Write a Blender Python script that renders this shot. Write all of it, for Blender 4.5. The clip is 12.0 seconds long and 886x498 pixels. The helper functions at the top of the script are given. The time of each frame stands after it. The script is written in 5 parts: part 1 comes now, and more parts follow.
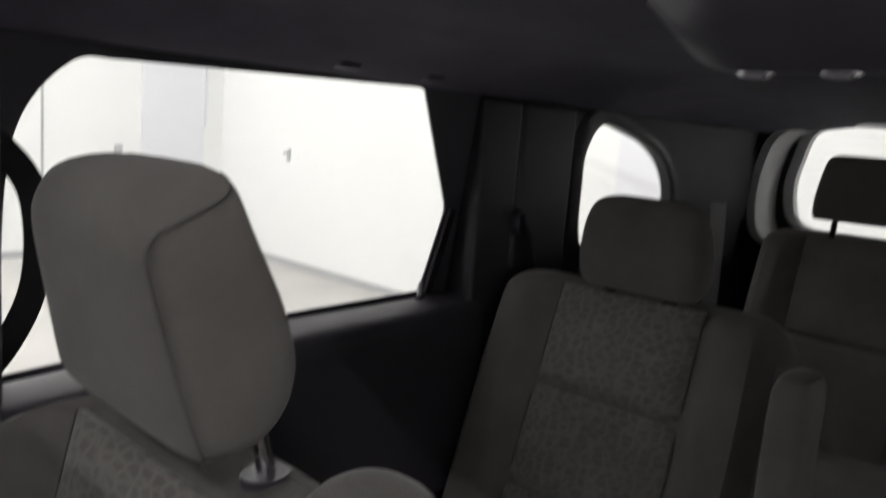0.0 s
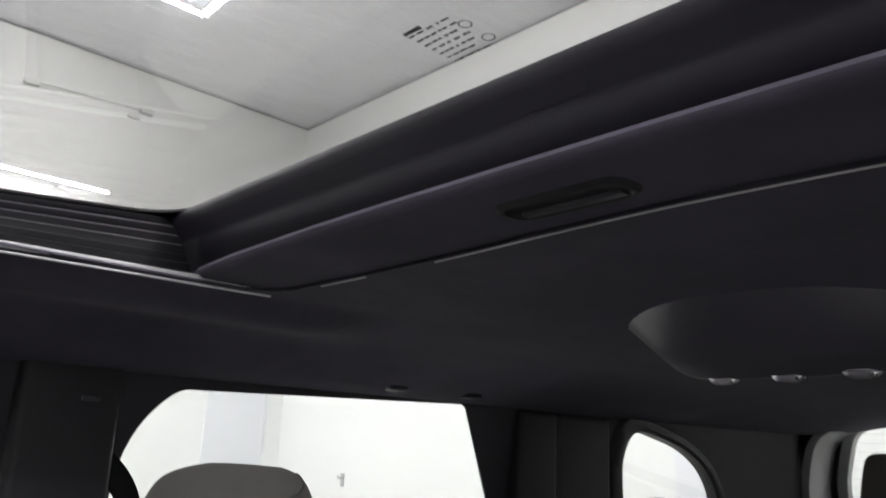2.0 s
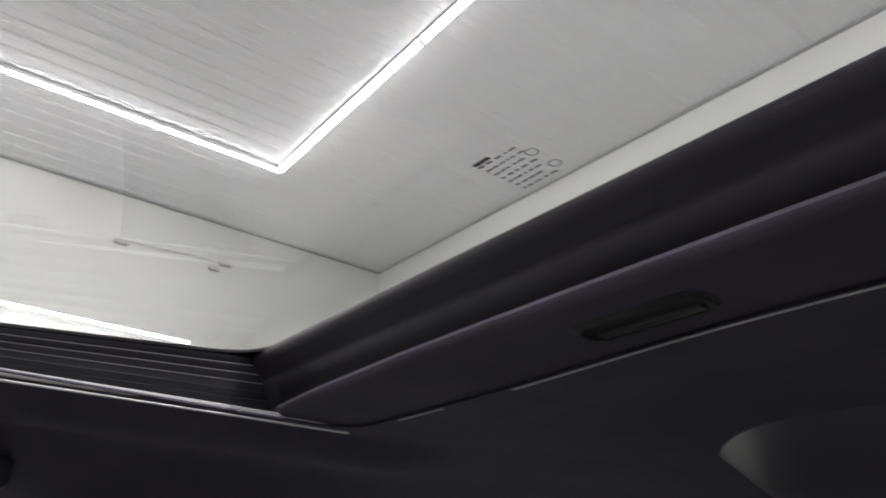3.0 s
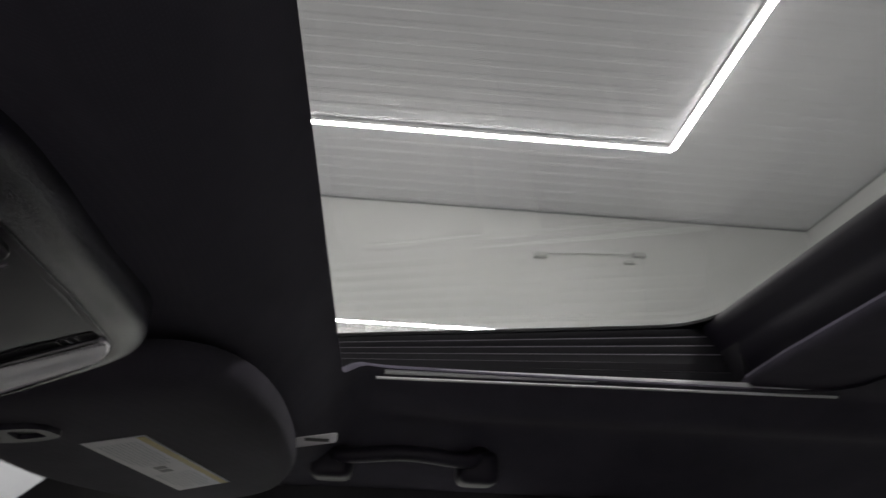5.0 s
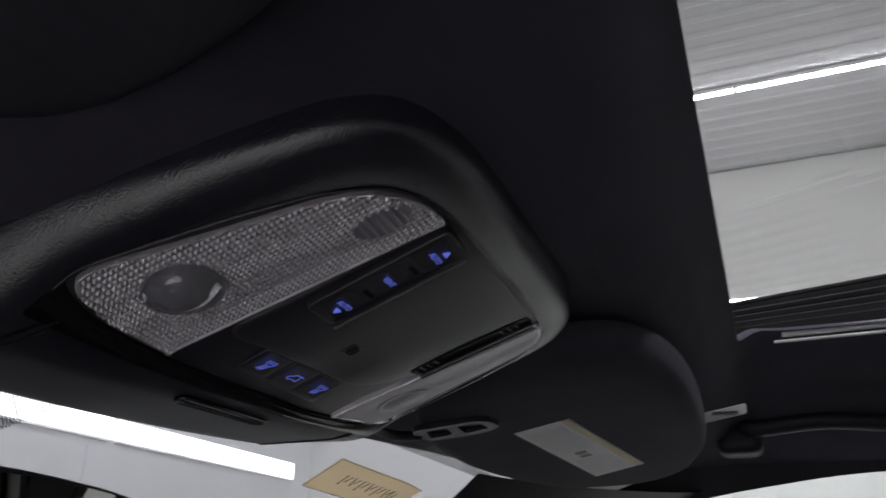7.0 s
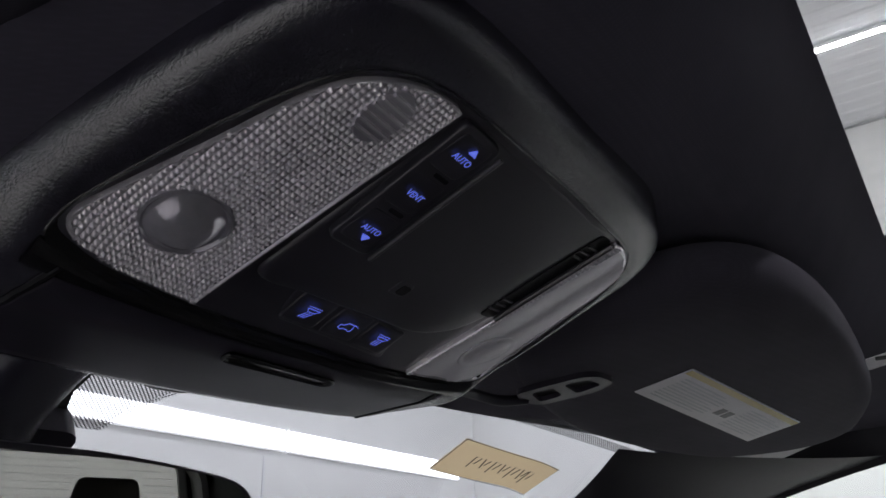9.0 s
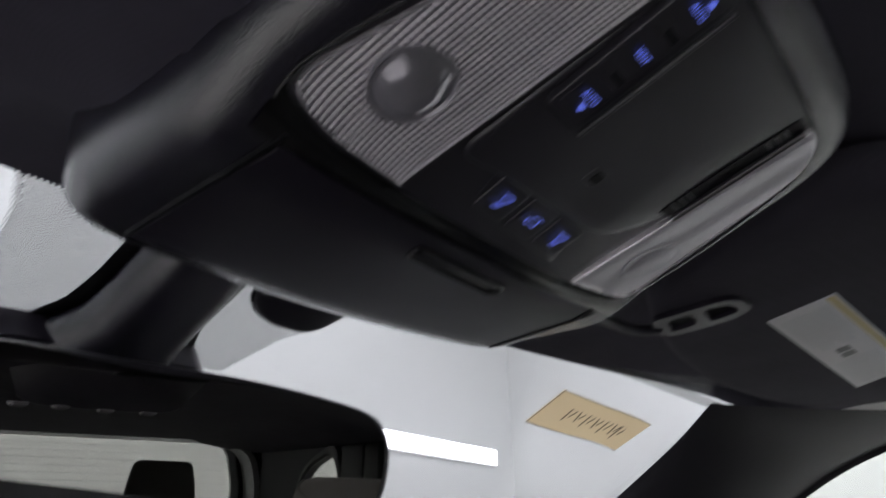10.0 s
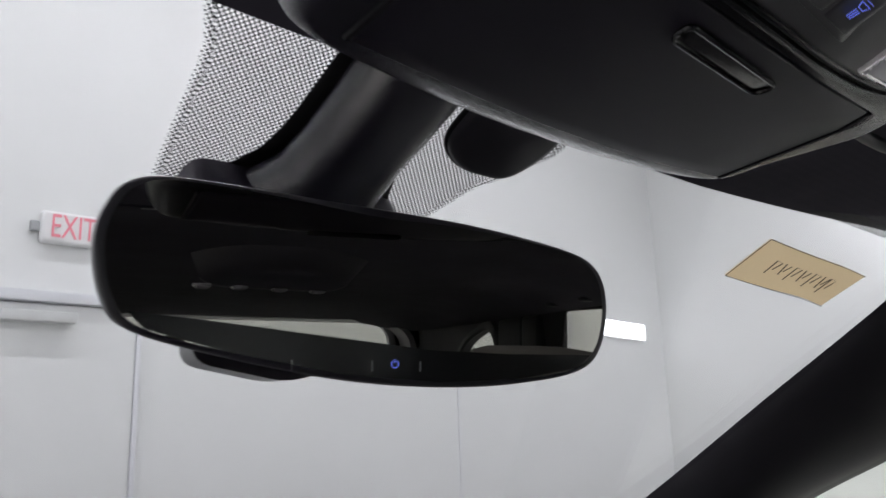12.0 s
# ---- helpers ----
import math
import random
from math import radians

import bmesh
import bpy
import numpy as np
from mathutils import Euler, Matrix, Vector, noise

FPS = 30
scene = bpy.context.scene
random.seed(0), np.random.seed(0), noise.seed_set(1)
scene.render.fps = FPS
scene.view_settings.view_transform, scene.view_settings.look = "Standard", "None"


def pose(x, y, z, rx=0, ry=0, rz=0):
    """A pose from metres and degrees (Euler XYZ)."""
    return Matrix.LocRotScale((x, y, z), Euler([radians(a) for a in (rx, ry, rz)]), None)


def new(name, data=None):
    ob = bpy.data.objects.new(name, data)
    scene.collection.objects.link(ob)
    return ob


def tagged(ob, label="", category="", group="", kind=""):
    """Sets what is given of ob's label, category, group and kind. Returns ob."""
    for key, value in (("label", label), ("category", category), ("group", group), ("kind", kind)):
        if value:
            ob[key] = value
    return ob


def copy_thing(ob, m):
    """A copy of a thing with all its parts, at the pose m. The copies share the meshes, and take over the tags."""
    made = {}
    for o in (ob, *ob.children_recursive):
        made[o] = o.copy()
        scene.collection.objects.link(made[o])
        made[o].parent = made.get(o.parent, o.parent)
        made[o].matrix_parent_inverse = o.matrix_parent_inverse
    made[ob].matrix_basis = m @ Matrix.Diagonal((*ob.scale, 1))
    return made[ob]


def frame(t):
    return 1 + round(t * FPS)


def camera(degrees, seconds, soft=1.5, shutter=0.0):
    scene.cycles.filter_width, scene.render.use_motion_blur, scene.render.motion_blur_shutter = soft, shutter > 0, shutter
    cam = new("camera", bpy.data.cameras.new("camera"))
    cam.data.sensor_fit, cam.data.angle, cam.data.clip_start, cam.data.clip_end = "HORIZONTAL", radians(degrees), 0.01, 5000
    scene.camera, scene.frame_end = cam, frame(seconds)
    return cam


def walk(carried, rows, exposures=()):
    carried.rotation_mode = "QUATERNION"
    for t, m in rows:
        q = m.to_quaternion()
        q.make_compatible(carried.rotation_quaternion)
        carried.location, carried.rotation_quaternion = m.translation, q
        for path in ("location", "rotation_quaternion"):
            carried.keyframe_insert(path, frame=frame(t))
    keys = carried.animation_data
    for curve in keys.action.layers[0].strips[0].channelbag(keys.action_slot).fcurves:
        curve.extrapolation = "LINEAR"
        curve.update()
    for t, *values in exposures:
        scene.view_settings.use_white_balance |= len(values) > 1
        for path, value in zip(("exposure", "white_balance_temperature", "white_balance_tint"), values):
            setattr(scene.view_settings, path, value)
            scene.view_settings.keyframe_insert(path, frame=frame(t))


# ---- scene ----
cam = camera(60.02, 12.0, shutter=0.5)
PATH = [
    (0, pose(-0.1657, 0.1011, 1.5371, 81.11, -4.59, -137.44)),
    (0.5, pose(-0.2150, 0.1283, 1.5384, 91.75, -3.45, -140.19)),
    (0.7, pose(-0.2341, 0.1445, 1.5347, 94.80, -3.50, -140.36)),
    (1, pose(-0.2520, 0.1598, 1.5349, 98.72, -2.65, -140.88)),
    (1.2, pose(-0.2610, 0.1701, 1.5341, 100.00, -2.41, -140.51)),
    (1.5, pose(-0.2759, 0.1845, 1.5301, 101.73, -2.37, -138.03)),
    (2, pose(-0.2961, 0.2020, 1.5255, 104.40, -2.43, -133.43)),
    (2.5, pose(-0.3035, 0.1972, 1.5212, 109.57, -1.96, -131.62)),
    (2.7, pose(-0.3050, 0.2041, 1.5158, 112.30, -1.82, -130.69)),
    (4.3, pose(-0.2122, 0.2101, 1.5132, 113.96, -2.56, -107.63)),
    (4.5, pose(-0.2145, 0.2089, 1.5151, 113.39, -2.59, -104.01)),
    (4.6, pose(-0.2168, 0.2103, 1.5178, 113.03, -2.26, -102.11)),
    (5, pose(-0.2359, 0.2003, 1.5143, 112.74, -2.09, -95.28)),
    (5.5, pose(-0.2354, 0.1915, 1.5165, 112.07, -2.03, -87.40)),
    (6, pose(-0.2469, 0.1916, 1.5137, 112.06, -1.45, -79.97)),
    (6.5, pose(-0.2526, 0.2103, 1.5081, 111.98, -0.96, -74.03)),
    (7, pose(-0.2427, 0.2254, 1.4999, 111.98, -0.47, -68.05)),
    (7.2, pose(-0.2343, 0.2275, 1.5001, 111.75, 0.26, -66.06)),
    (8.8, pose(-0.1936, 0.2132, 1.4899, 111.90, 1.22, -56.18)),
    (9, pose(-0.1921, 0.2159, 1.4880, 111.94, 1.40, -55.89)),
    (9.5, pose(-0.1949, 0.2301, 1.4814, 111.81, 1.68, -54.93)),
    (10, pose(-0.2068, 0.2711, 1.4623, 111.25, 1.74, -53.40)),
    (10.5, pose(-0.2078, 0.3199, 1.4385, 107.88, 1.65, -51.15)),
    (11, pose(-0.1831, 0.3313, 1.4590, 105.22, 1.55, -48.05)),
    (11.5, pose(-0.1734, 0.3406, 1.4546, 104.41, 2.43, -44.87)),
    (12, pose(-0.1989, 0.3244, 1.4528, 102.88, 1.79, -42.79)),
]
EXPOSURES = [
    (0, 0.25, 6750, 13), (0.5, 0.0, 6700, 13), (1.5, 0.2, 6570, 11), (2.7, 0.1, 6600, 11), (4.3, -0.76, 6750, 10), (5.5, -0.78, 6560, 10),
    (7.2, -0.76, 6350, 12), (8.8, -0.48, 6280, 12), (10.5, -0.26, 6420, 10), (12, -0.31, 6500, 10),
]
walk(cam, PATH, EXPOSURES)

# ---- world and light ----
world = bpy.data.worlds.new("world")
world.use_nodes = True
world.node_tree.nodes["Background"].inputs["Color"].default_value = (0.8, 0.85, 0.9, 1)
world.node_tree.nodes["Background"].inputs["Strength"].default_value = 0.05
scene.world = world
TUBE_POWER = 104.0

# ---- materials ----


def material(name):
    m = bpy.data.materials.new(name)
    m.use_nodes = True
    nt = m.node_tree
    return m, nt, nt.nodes["Principled BSDF"], nt.nodes["Material Output"]


def node(nt, kind, **values):
    n = nt.nodes.new(kind)
    for key, value in values.items():
        n.inputs[key].default_value = value
    return n


def surface(name, colour, rough=0.6, metal=0.0, vary=0.12, scale=6.0, grain=400.0, bump=0.15, distance=0.0006, spec=0.5, stretch=(1, 1, 1)):
    """A surface with stains at a large scale, grain at a small one, and fine relief."""
    m, nt, bsdf, out = material(name)
    co = nt.nodes.new("ShaderNodeTexCoord")
    mp = node(nt, "ShaderNodeMapping", Scale=stretch)
    nt.links.new(co.outputs["Object"], mp.inputs["Vector"])
    big = node(nt, "ShaderNodeTexNoise", Scale=scale, Detail=4.0, Roughness=0.6)
    small = node(nt, "ShaderNodeTexNoise", Scale=grain, Detail=3.0, Roughness=0.6)
    for n in (big, small):
        nt.links.new(mp.outputs["Vector"], n.inputs["Vector"])
    both = nt.nodes.new("ShaderNodeMath")
    both.operation = "ADD"
    nt.links.new(big.outputs["Fac"], both.inputs[0])
    nt.links.new(small.outputs["Fac"], both.inputs[1])
    ramp = nt.nodes.new("ShaderNodeMapRange")
    ramp.inputs["From Min"].default_value, ramp.inputs["From Max"].default_value = 0.6, 1.4
    ramp.inputs["To Min"].default_value, ramp.inputs["To Max"].default_value = 1 - vary, 1 + vary
    nt.links.new(both.outputs[0], ramp.inputs["Value"])
    mul = nt.nodes.new("ShaderNodeVectorMath")
    mul.operation = "SCALE"
    mul.inputs[0].default_value = colour
    nt.links.new(ramp.outputs[0], mul.inputs["Scale"])
    nt.links.new(mul.outputs[0], bsdf.inputs["Base Color"])
    rr = nt.nodes.new("ShaderNodeMapRange")
    rr.inputs["To Min"].default_value, rr.inputs["To Max"].default_value = rough * 0.85, min(1.0, rough * 1.15)
    nt.links.new(big.outputs["Fac"], rr.inputs["Value"])
    nt.links.new(rr.outputs[0], bsdf.inputs["Roughness"])
    bsdf.inputs["Metallic"].default_value = metal
    bsdf.inputs["Specular IOR Level"].default_value = spec
    if bump:
        b = node(nt, "ShaderNodeBump", Strength=bump, Distance=distance)
        nt.links.new(small.outputs["Fac"], b.inputs["Height"])
        nt.links.new(b.outputs["Normal"], bsdf.inputs["Normal"])
    return m


def weave(name, colour, size=0.0022, rough=0.95, depth=0.0005, blotch=0.0, patch=(1, 1, 1), thread=1.0, sheen=0.12):
    """Woven or knitted cloth: two crossed sets of threads, with soft stains and, where blotch is set, a printed motif."""
    m, nt, bsdf, out = material(name)
    co = nt.nodes.new("ShaderNodeTexCoord")
    waves = []
    for axis in ("DIAGONAL", "Z"):
        w = node(nt, "ShaderNodeTexWave", Scale=0.314 / size, Distortion=0.4, Detail=1.0)
        w.bands_direction = axis
        nt.links.new(co.outputs["Object"], w.inputs["Vector"])
        waves.append(w)
    mix = nt.nodes.new("ShaderNodeMath")
    mix.operation = "MULTIPLY"
    nt.links.new(waves[0].outputs["Fac"], mix.inputs[0])
    nt.links.new(waves[1].outputs["Fac"], mix.inputs[1])
    big = node(nt, "ShaderNodeTexNoise", Scale=9.0, Detail=5.0, Roughness=0.65)
    nt.links.new(co.outputs["Object"], big.inputs["Vector"])
    shade = nt.nodes.new("ShaderNodeMapRange")
    shade.inputs["From Min"].default_value, shade.inputs["From Max"].default_value = 0.25, 0.75
    shade.inputs["To Min"].default_value, shade.inputs["To Max"].default_value = 0.8, 1.2
    nt.links.new(big.outputs["Fac"], shade.inputs["Value"])
    last = shade.outputs[0]
    if blotch:
        mp = node(nt, "ShaderNodeMapping", Scale=patch)
        nt.links.new(co.outputs["Object"], mp.inputs["Vector"])
        v = node(nt, "ShaderNodeTexVoronoi", Scale=1.0, Randomness=0.9)
        v.feature = "DISTANCE_TO_EDGE"
        nt.links.new(mp.outputs["Vector"], v.inputs["Vector"])
        pr = nt.nodes.new("ShaderNodeMapRange")
        pr.inputs["From Min"].default_value, pr.inputs["From Max"].default_value = 0.0, 0.24
        pr.inputs["To Min"].default_value, pr.inputs["To Max"].default_value = 1 + blotch, 1 - blotch * 0.4
        nt.links.new(v.outputs["Distance"], pr.inputs["Value"])
        mm = nt.nodes.new("ShaderNodeMath")
        mm.operation = "MULTIPLY"
        nt.links.new(last, mm.inputs[0])
        nt.links.new(pr.outputs[0], mm.inputs[1])
        last = mm.outputs[0]
    th = nt.nodes.new("ShaderNodeMapRange")
    th.inputs["To Min"].default_value, th.inputs["To Max"].default_value = 1 - 0.2 * thread, 1 + 0.15 * thread
    nt.links.new(mix.outputs[0], th.inputs["Value"])
    tot = nt.nodes.new("ShaderNodeMath")
    tot.operation = "MULTIPLY"
    nt.links.new(last, tot.inputs[0])
    nt.links.new(th.outputs[0], tot.inputs[1])
    mul = nt.nodes.new("ShaderNodeVectorMath")
    mul.operation = "SCALE"
    mul.inputs[0].default_value = colour
    nt.links.new(tot.outputs[0], mul.inputs["Scale"])
    nt.links.new(mul.outputs[0], bsdf.inputs["Base Color"])
    bsdf.inputs["Roughness"].default_value = rough
    bsdf.inputs["Specular IOR Level"].default_value = 0.2
    bsdf.inputs["Sheen Weight"].default_value = sheen
    bsdf.inputs["Sheen Roughness"].default_value = 0.5
    b = node(nt, "ShaderNodeBump", Strength=0.5, Distance=depth)
    nt.links.new(mix.outputs[0], b.inputs["Height"])
    nt.links.new(b.outputs["Normal"], bsdf.inputs["Normal"])
    return m


def pane(name, tint, gloss=1.0):
    """Thin clear glass: lets light through straight, tinted, with the mirror gloss of its angle."""
    m, nt, bsdf, out = material(name)
    nt.nodes.remove(bsdf)
    clear = node(nt, "ShaderNodeBsdfTransparent", Color=(*tint, 1))
    shine = node(nt, "ShaderNodeBsdfGlossy", Color=(gloss, gloss, gloss, 1), Roughness=0.0)
    lw = node(nt, "ShaderNodeLayerWeight", Blend=0.5)
    po = nt.nodes.new("ShaderNodeMath")
    po.operation = "POWER"
    po.inputs[1].default_value = 5.0
    nt.links.new(lw.outputs["Facing"], po.inputs[0])
    fr = nt.nodes.new("ShaderNodeMapRange")
    fr.inputs["To Min"].default_value, fr.inputs["To Max"].default_value = 0.025, 0.9
    nt.links.new(po.outputs[0], fr.inputs["Value"])
    mix = nt.nodes.new("ShaderNodeMixShader")
    nt.links.new(fr.outputs[0], mix.inputs["Fac"])
    nt.links.new(clear.outputs[0], mix.inputs[1])
    nt.links.new(shine.outputs[0], mix.inputs[2])
    nt.links.new(mix.outputs[0], out.inputs["Surface"])
    return m


def dotted(name, pitch, hole, swap=False):
    """Ceramic print on glass: a black screen with rows of clear round holes, or black dots on clear glass."""
    m, nt, bsdf, out = material(name)
    co = nt.nodes.new("ShaderNodeUVMap")
    cells = []
    for shift in ((0, 0, 0), (0.5, 0.5, 0)):
        mp = node(nt, "ShaderNodeMapping", Scale=(1 / pitch, 1 / pitch, 1), Location=shift)
        nt.links.new(co.outputs[0], mp.inputs["Vector"])
        fr = nt.nodes.new("ShaderNodeVectorMath")
        fr.operation = "FRACTION"
        nt.links.new(mp.outputs[0], fr.inputs[0])
        ds = nt.nodes.new("ShaderNodeVectorMath")
        ds.operation = "DISTANCE"
        ds.inputs[1].default_value = (0.5, 0.5, 0)
        flat = nt.nodes.new("ShaderNodeVectorMath")
        flat.operation = "MULTIPLY"
        flat.inputs[1].default_value = (1, 1, 0)
        nt.links.new(fr.outputs[0], flat.inputs[0])
        nt.links.new(flat.outputs[0], ds.inputs[0])
        cells.append(ds)
    low = nt.nodes.new("ShaderNodeMath")
    low.operation = "MINIMUM"
    nt.links.new(cells[0].outputs["Value"], low.inputs[0])
    nt.links.new(cells[1].outputs["Value"], low.inputs[1])
    cut = nt.nodes.new("ShaderNodeMath")
    cut.operation = "LESS_THAN" if swap else "GREATER_THAN"
    cut.inputs[1].default_value = hole
    nt.links.new(low.outputs[0], cut.inputs[0])
    bsdf.inputs["Base Color"].default_value = (0.012, 0.012, 0.014, 1)
    bsdf.inputs["Roughness"].default_value = 0.5
    clear = node(nt, "ShaderNodeBsdfTransparent")
    mix = nt.nodes.new("ShaderNodeMixShader")
    nt.links.new(cut.outputs[0], mix.inputs["Fac"])
    nt.links.new(clear.outputs[0], mix.inputs[1])
    nt.links.new(bsdf.outputs[0], mix.inputs[2])
    nt.links.new(mix.outputs[0], out.inputs["Surface"])
    return m


def glow(name, colour, strength):
    m, nt, bsdf, out = material(name)
    bsdf.inputs["Base Color"].default_value = (*colour, 1)
    bsdf.inputs["Emission Color"].default_value = (*colour, 1)
    bsdf.inputs["Emission Strength"].default_value = strength
    return m


WALL = surface("painted_wall", (0.78, 0.79, 0.78), 0.6, vary=0.03, scale=0.7, grain=60, bump=0.02)
WALL_COOL = surface("cool_white_panel", (0.70, 0.71, 0.74), 0.5, vary=0.03, scale=0.7, grain=60, bump=0.05)
CEILING = surface("ribbed_steel_ceiling", (0.735, 0.742, 0.765), 0.75, vary=0.05, scale=0.5, grain=30, bump=0.05, spec=0.2)
CONCRETE = surface("sealed_concrete", (0.43, 0.42, 0.40), 0.45, vary=0.18, scale=1.2, grain=90, bump=0.15)
CONDUIT = surface("pale_conduit", (0.60, 0.61, 0.60), 0.5, vary=0.05, bump=0.02)
TRIM = surface("grey_steel_trim", (0.4, 0.41, 0.42), 0.45, vary=0.08, scale=4, grain=80, bump=0.05)
TUBE = glow("lit_tube", (1.0, 0.98, 1.0), TUBE_POWER)
LINER = weave("headliner_cloth", (0.080, 0.074, 0.101), 0.0009, 0.95, 0.00005, thread=0.3, sheen=0.03)
SHADE = weave("sunshade_cloth", (0.09, 0.083, 0.112), 0.0009, 0.95, 0.00005, thread=0.3, sheen=0.03)
VISOR_CLOTH = weave("visor_cloth", (0.066, 0.061, 0.08), 0.0009, 0.95, 0.00005, thread=0.3, sheen=0.03)
DOME = surface("domed_cover_plastic", (0.085, 0.08, 0.1), 0.42, vary=0.06, scale=10, grain=900, bump=0.1, distance=0.0002)
RIB_SHINE = surface("rib_shine_rubber", (0.12, 0.113, 0.135), 0.3, vary=0.08, scale=10, grain=500, bump=0.05, distance=0.0002)
PLASTIC = surface("grained_black_plastic", (0.030, 0.028, 0.044), 0.13, vary=0.1, scale=12, grain=1250, bump=0.8, distance=0.0003, spec=0.75)
SMOOTH = surface("satin_black_plastic", (0.036, 0.033, 0.045), 0.33, vary=0.08, scale=10, grain=900, bump=0.12, distance=0.0002, spec=0.9)
LID = surface("matt_black_lid", (0.030, 0.026, 0.040), 0.42, vary=0.08, scale=10, grain=900, bump=0.12, distance=0.0002, spec=0.32)
GLOSSY = surface("gloss_black_plastic", (0.012, 0.012, 0.014), 0.16, vary=0.06, scale=10, grain=500, bump=0.0)
PLASTIC.node_tree.nodes["Principled BSDF"].inputs["IOR"].default_value = 1.85
FRAMING = surface("purple_black_frame", (0.0105, 0.0090, 0.0145), 0.5, vary=0.1, scale=10, grain=500, bump=0.08, distance=0.0002, spec=0.17)
RUBBER = surface("black_rubber", (0.011, 0.0105, 0.013), 0.5, vary=0.1, scale=10, grain=500, bump=0.1, distance=0.0002, spec=0.12)
DARKTRIM = surface("dark_trim_plastic", (0.026, 0.0245, 0.030), 0.45, vary=0.12, scale=5, grain=700, bump=0.3, distance=0.0004, spec=0.35)
SIDETRIM = surface("matt_side_trim", (0.050, 0.0475, 0.056), 0.65, vary=0.12, scale=5, grain=700, bump=0.3, distance=0.0004, spec=0.25)
GREYTRIM = surface("grey_body_flange", (0.64, 0.64, 0.65), 0.4, vary=0.05, scale=5, grain=200, bump=0.05)
ALUMINIUM = surface("drawn_aluminium", (0.72, 0.72, 0.74), 0.38, metal=0.55, vary=0.1, scale=20, grain=300, bump=0.05, stretch=(1, 0.05, 1))
CHROME = surface("chrome", (0.9, 0.9, 0.9), 0.12, metal=1.0, vary=0.04, bump=0.0)
CLOTH = weave("charcoal_seat_cloth", (0.094, 0.090, 0.086), 0.0018, 0.95, 0.0003, thread=0.36)
INSERT = weave("patterned_seat_cloth", (0.105, 0.101, 0.096), 0.0018, 0.95, 0.0004, 0.33, (52, 52, 105), thread=0.5)
SEAM = surface("seat_piping", (0.06, 0.058, 0.055), 0.8, vary=0.1, scale=40, grain=900, bump=0.2)
PANEL_LIGHT = glow("lit_panel", (1.0, 0.99, 1.0), 6.5)
GREYCLIP = surface("grey_edging", (0.3, 0.3, 0.31), 0.45, vary=0.08, scale=5, grain=200, bump=0.05)
BELT_GREY = weave("grey_belt_webbing", (0.6, 0.6, 0.6), 0.0025, 0.7, 0.0005)
BELT = weave("belt_webbing", (0.014, 0.014, 0.016), 0.0025, 0.7, 0.0003, sheen=0.0)
GLASS = pane("clear_window_glass", (0.93, 0.95, 0.94))
SCREEN_GLASS = pane("windscreen_glass", (0.85, 0.86, 0.88), 0.6)
ROOF_GLASS = pane("tinted_roof_glass", (0.77, 0.775, 0.768), 0.6)
FRIT = dotted("dotted_frit", 0.0026, 0.285)
FRIT_EDGE = dotted("dotted_frit_fading", 0.0026, 0.29, True)
FRIT_FADE = dotted("dotted_frit_last", 0.0026, 0.19, True)
BLACKFRIT = surface("black_ceramic_border", (0.01, 0.01, 0.011), 0.35, vary=0.05, bump=0.0)
LENS = surface("pillowed_clear_lens", (0.97, 0.93, 1.0), 0.12, metal=0.64, vary=0.1, scale=30, grain=300, bump=0.0, spec=0.8)
# right lens: the reflection on its cover is put into an even grey
LENS_SHEEN = surface("sheen_grey_lens", (0.66, 0.64, 0.70), 0.42, metal=0.3, vary=0.06, scale=30, grain=300, bump=0.0, spec=0.8)
BULB = surface("lamp_bowl", (0.54, 0.52, 0.58), 0.13, metal=0.5, vary=0.15, scale=60, grain=200, bump=0.0)
MIRROR = surface("dimming_mirror_glass", (0.43, 0.42, 0.395), 0.0, metal=1.0, vary=0.01, bump=0.0)
BLUE = glow("blue_backlight", (0.17, 0.23, 1.0), 0.8)
WHITE_LABEL = surface("white_printed_label", (0.82, 0.8, 0.83), 0.5, vary=0.05, scale=30, grain=300, bump=0.02)
YELLOW_LABEL = surface("yellow_label_band", (0.62, 0.5, 0.2), 0.5, vary=0.06, scale=30, grain=300, bump=0.02)
GREY_PRINT = surface("grey_print", (0.3, 0.3, 0.31), 0.6, vary=0.05, bump=0.0)
DARK_PRINT = surface("dark_print", (0.05, 0.05, 0.05), 0.6, vary=0.05, bump=0.0)
PAPER = surface("tan_paper", (0.46, 0.38, 0.29), 0.8, vary=0.14, scale=25, grain=250, bump=0.1, distance=0.0003)
nt = PAPER.node_tree
thin = node(nt, "ShaderNodeBsdfTranslucent", Color=(0.88, 0.79, 0.62, 1))
blend = node(nt, "ShaderNodeMixShader", Fac=0.75)
nt.links.new(nt.nodes["Principled BSDF"].outputs[0], blend.inputs[1])
nt.links.new(thin.outputs[0], blend.inputs[2])
nt.links.new(blend.outputs[0], nt.nodes["Material Output"].inputs["Surface"])
PEN = surface("pencil_marks", (0.09, 0.075, 0.06), 0.8, vary=0.1, bump=0.0)
RED = surface("red_sign_letters", (0.93, 0.30, 0.36), 0.5, vary=0.05, bump=0.0)
SIGN = surface("white_sign_plastic", (0.8, 0.8, 0.8), 0.4, vary=0.03, bump=0.02)
PAINT = surface("car_body_paint", (0.75, 0.75, 0.74), 0.25, vary=0.05, bump=0.0)

# ---- building helpers ----


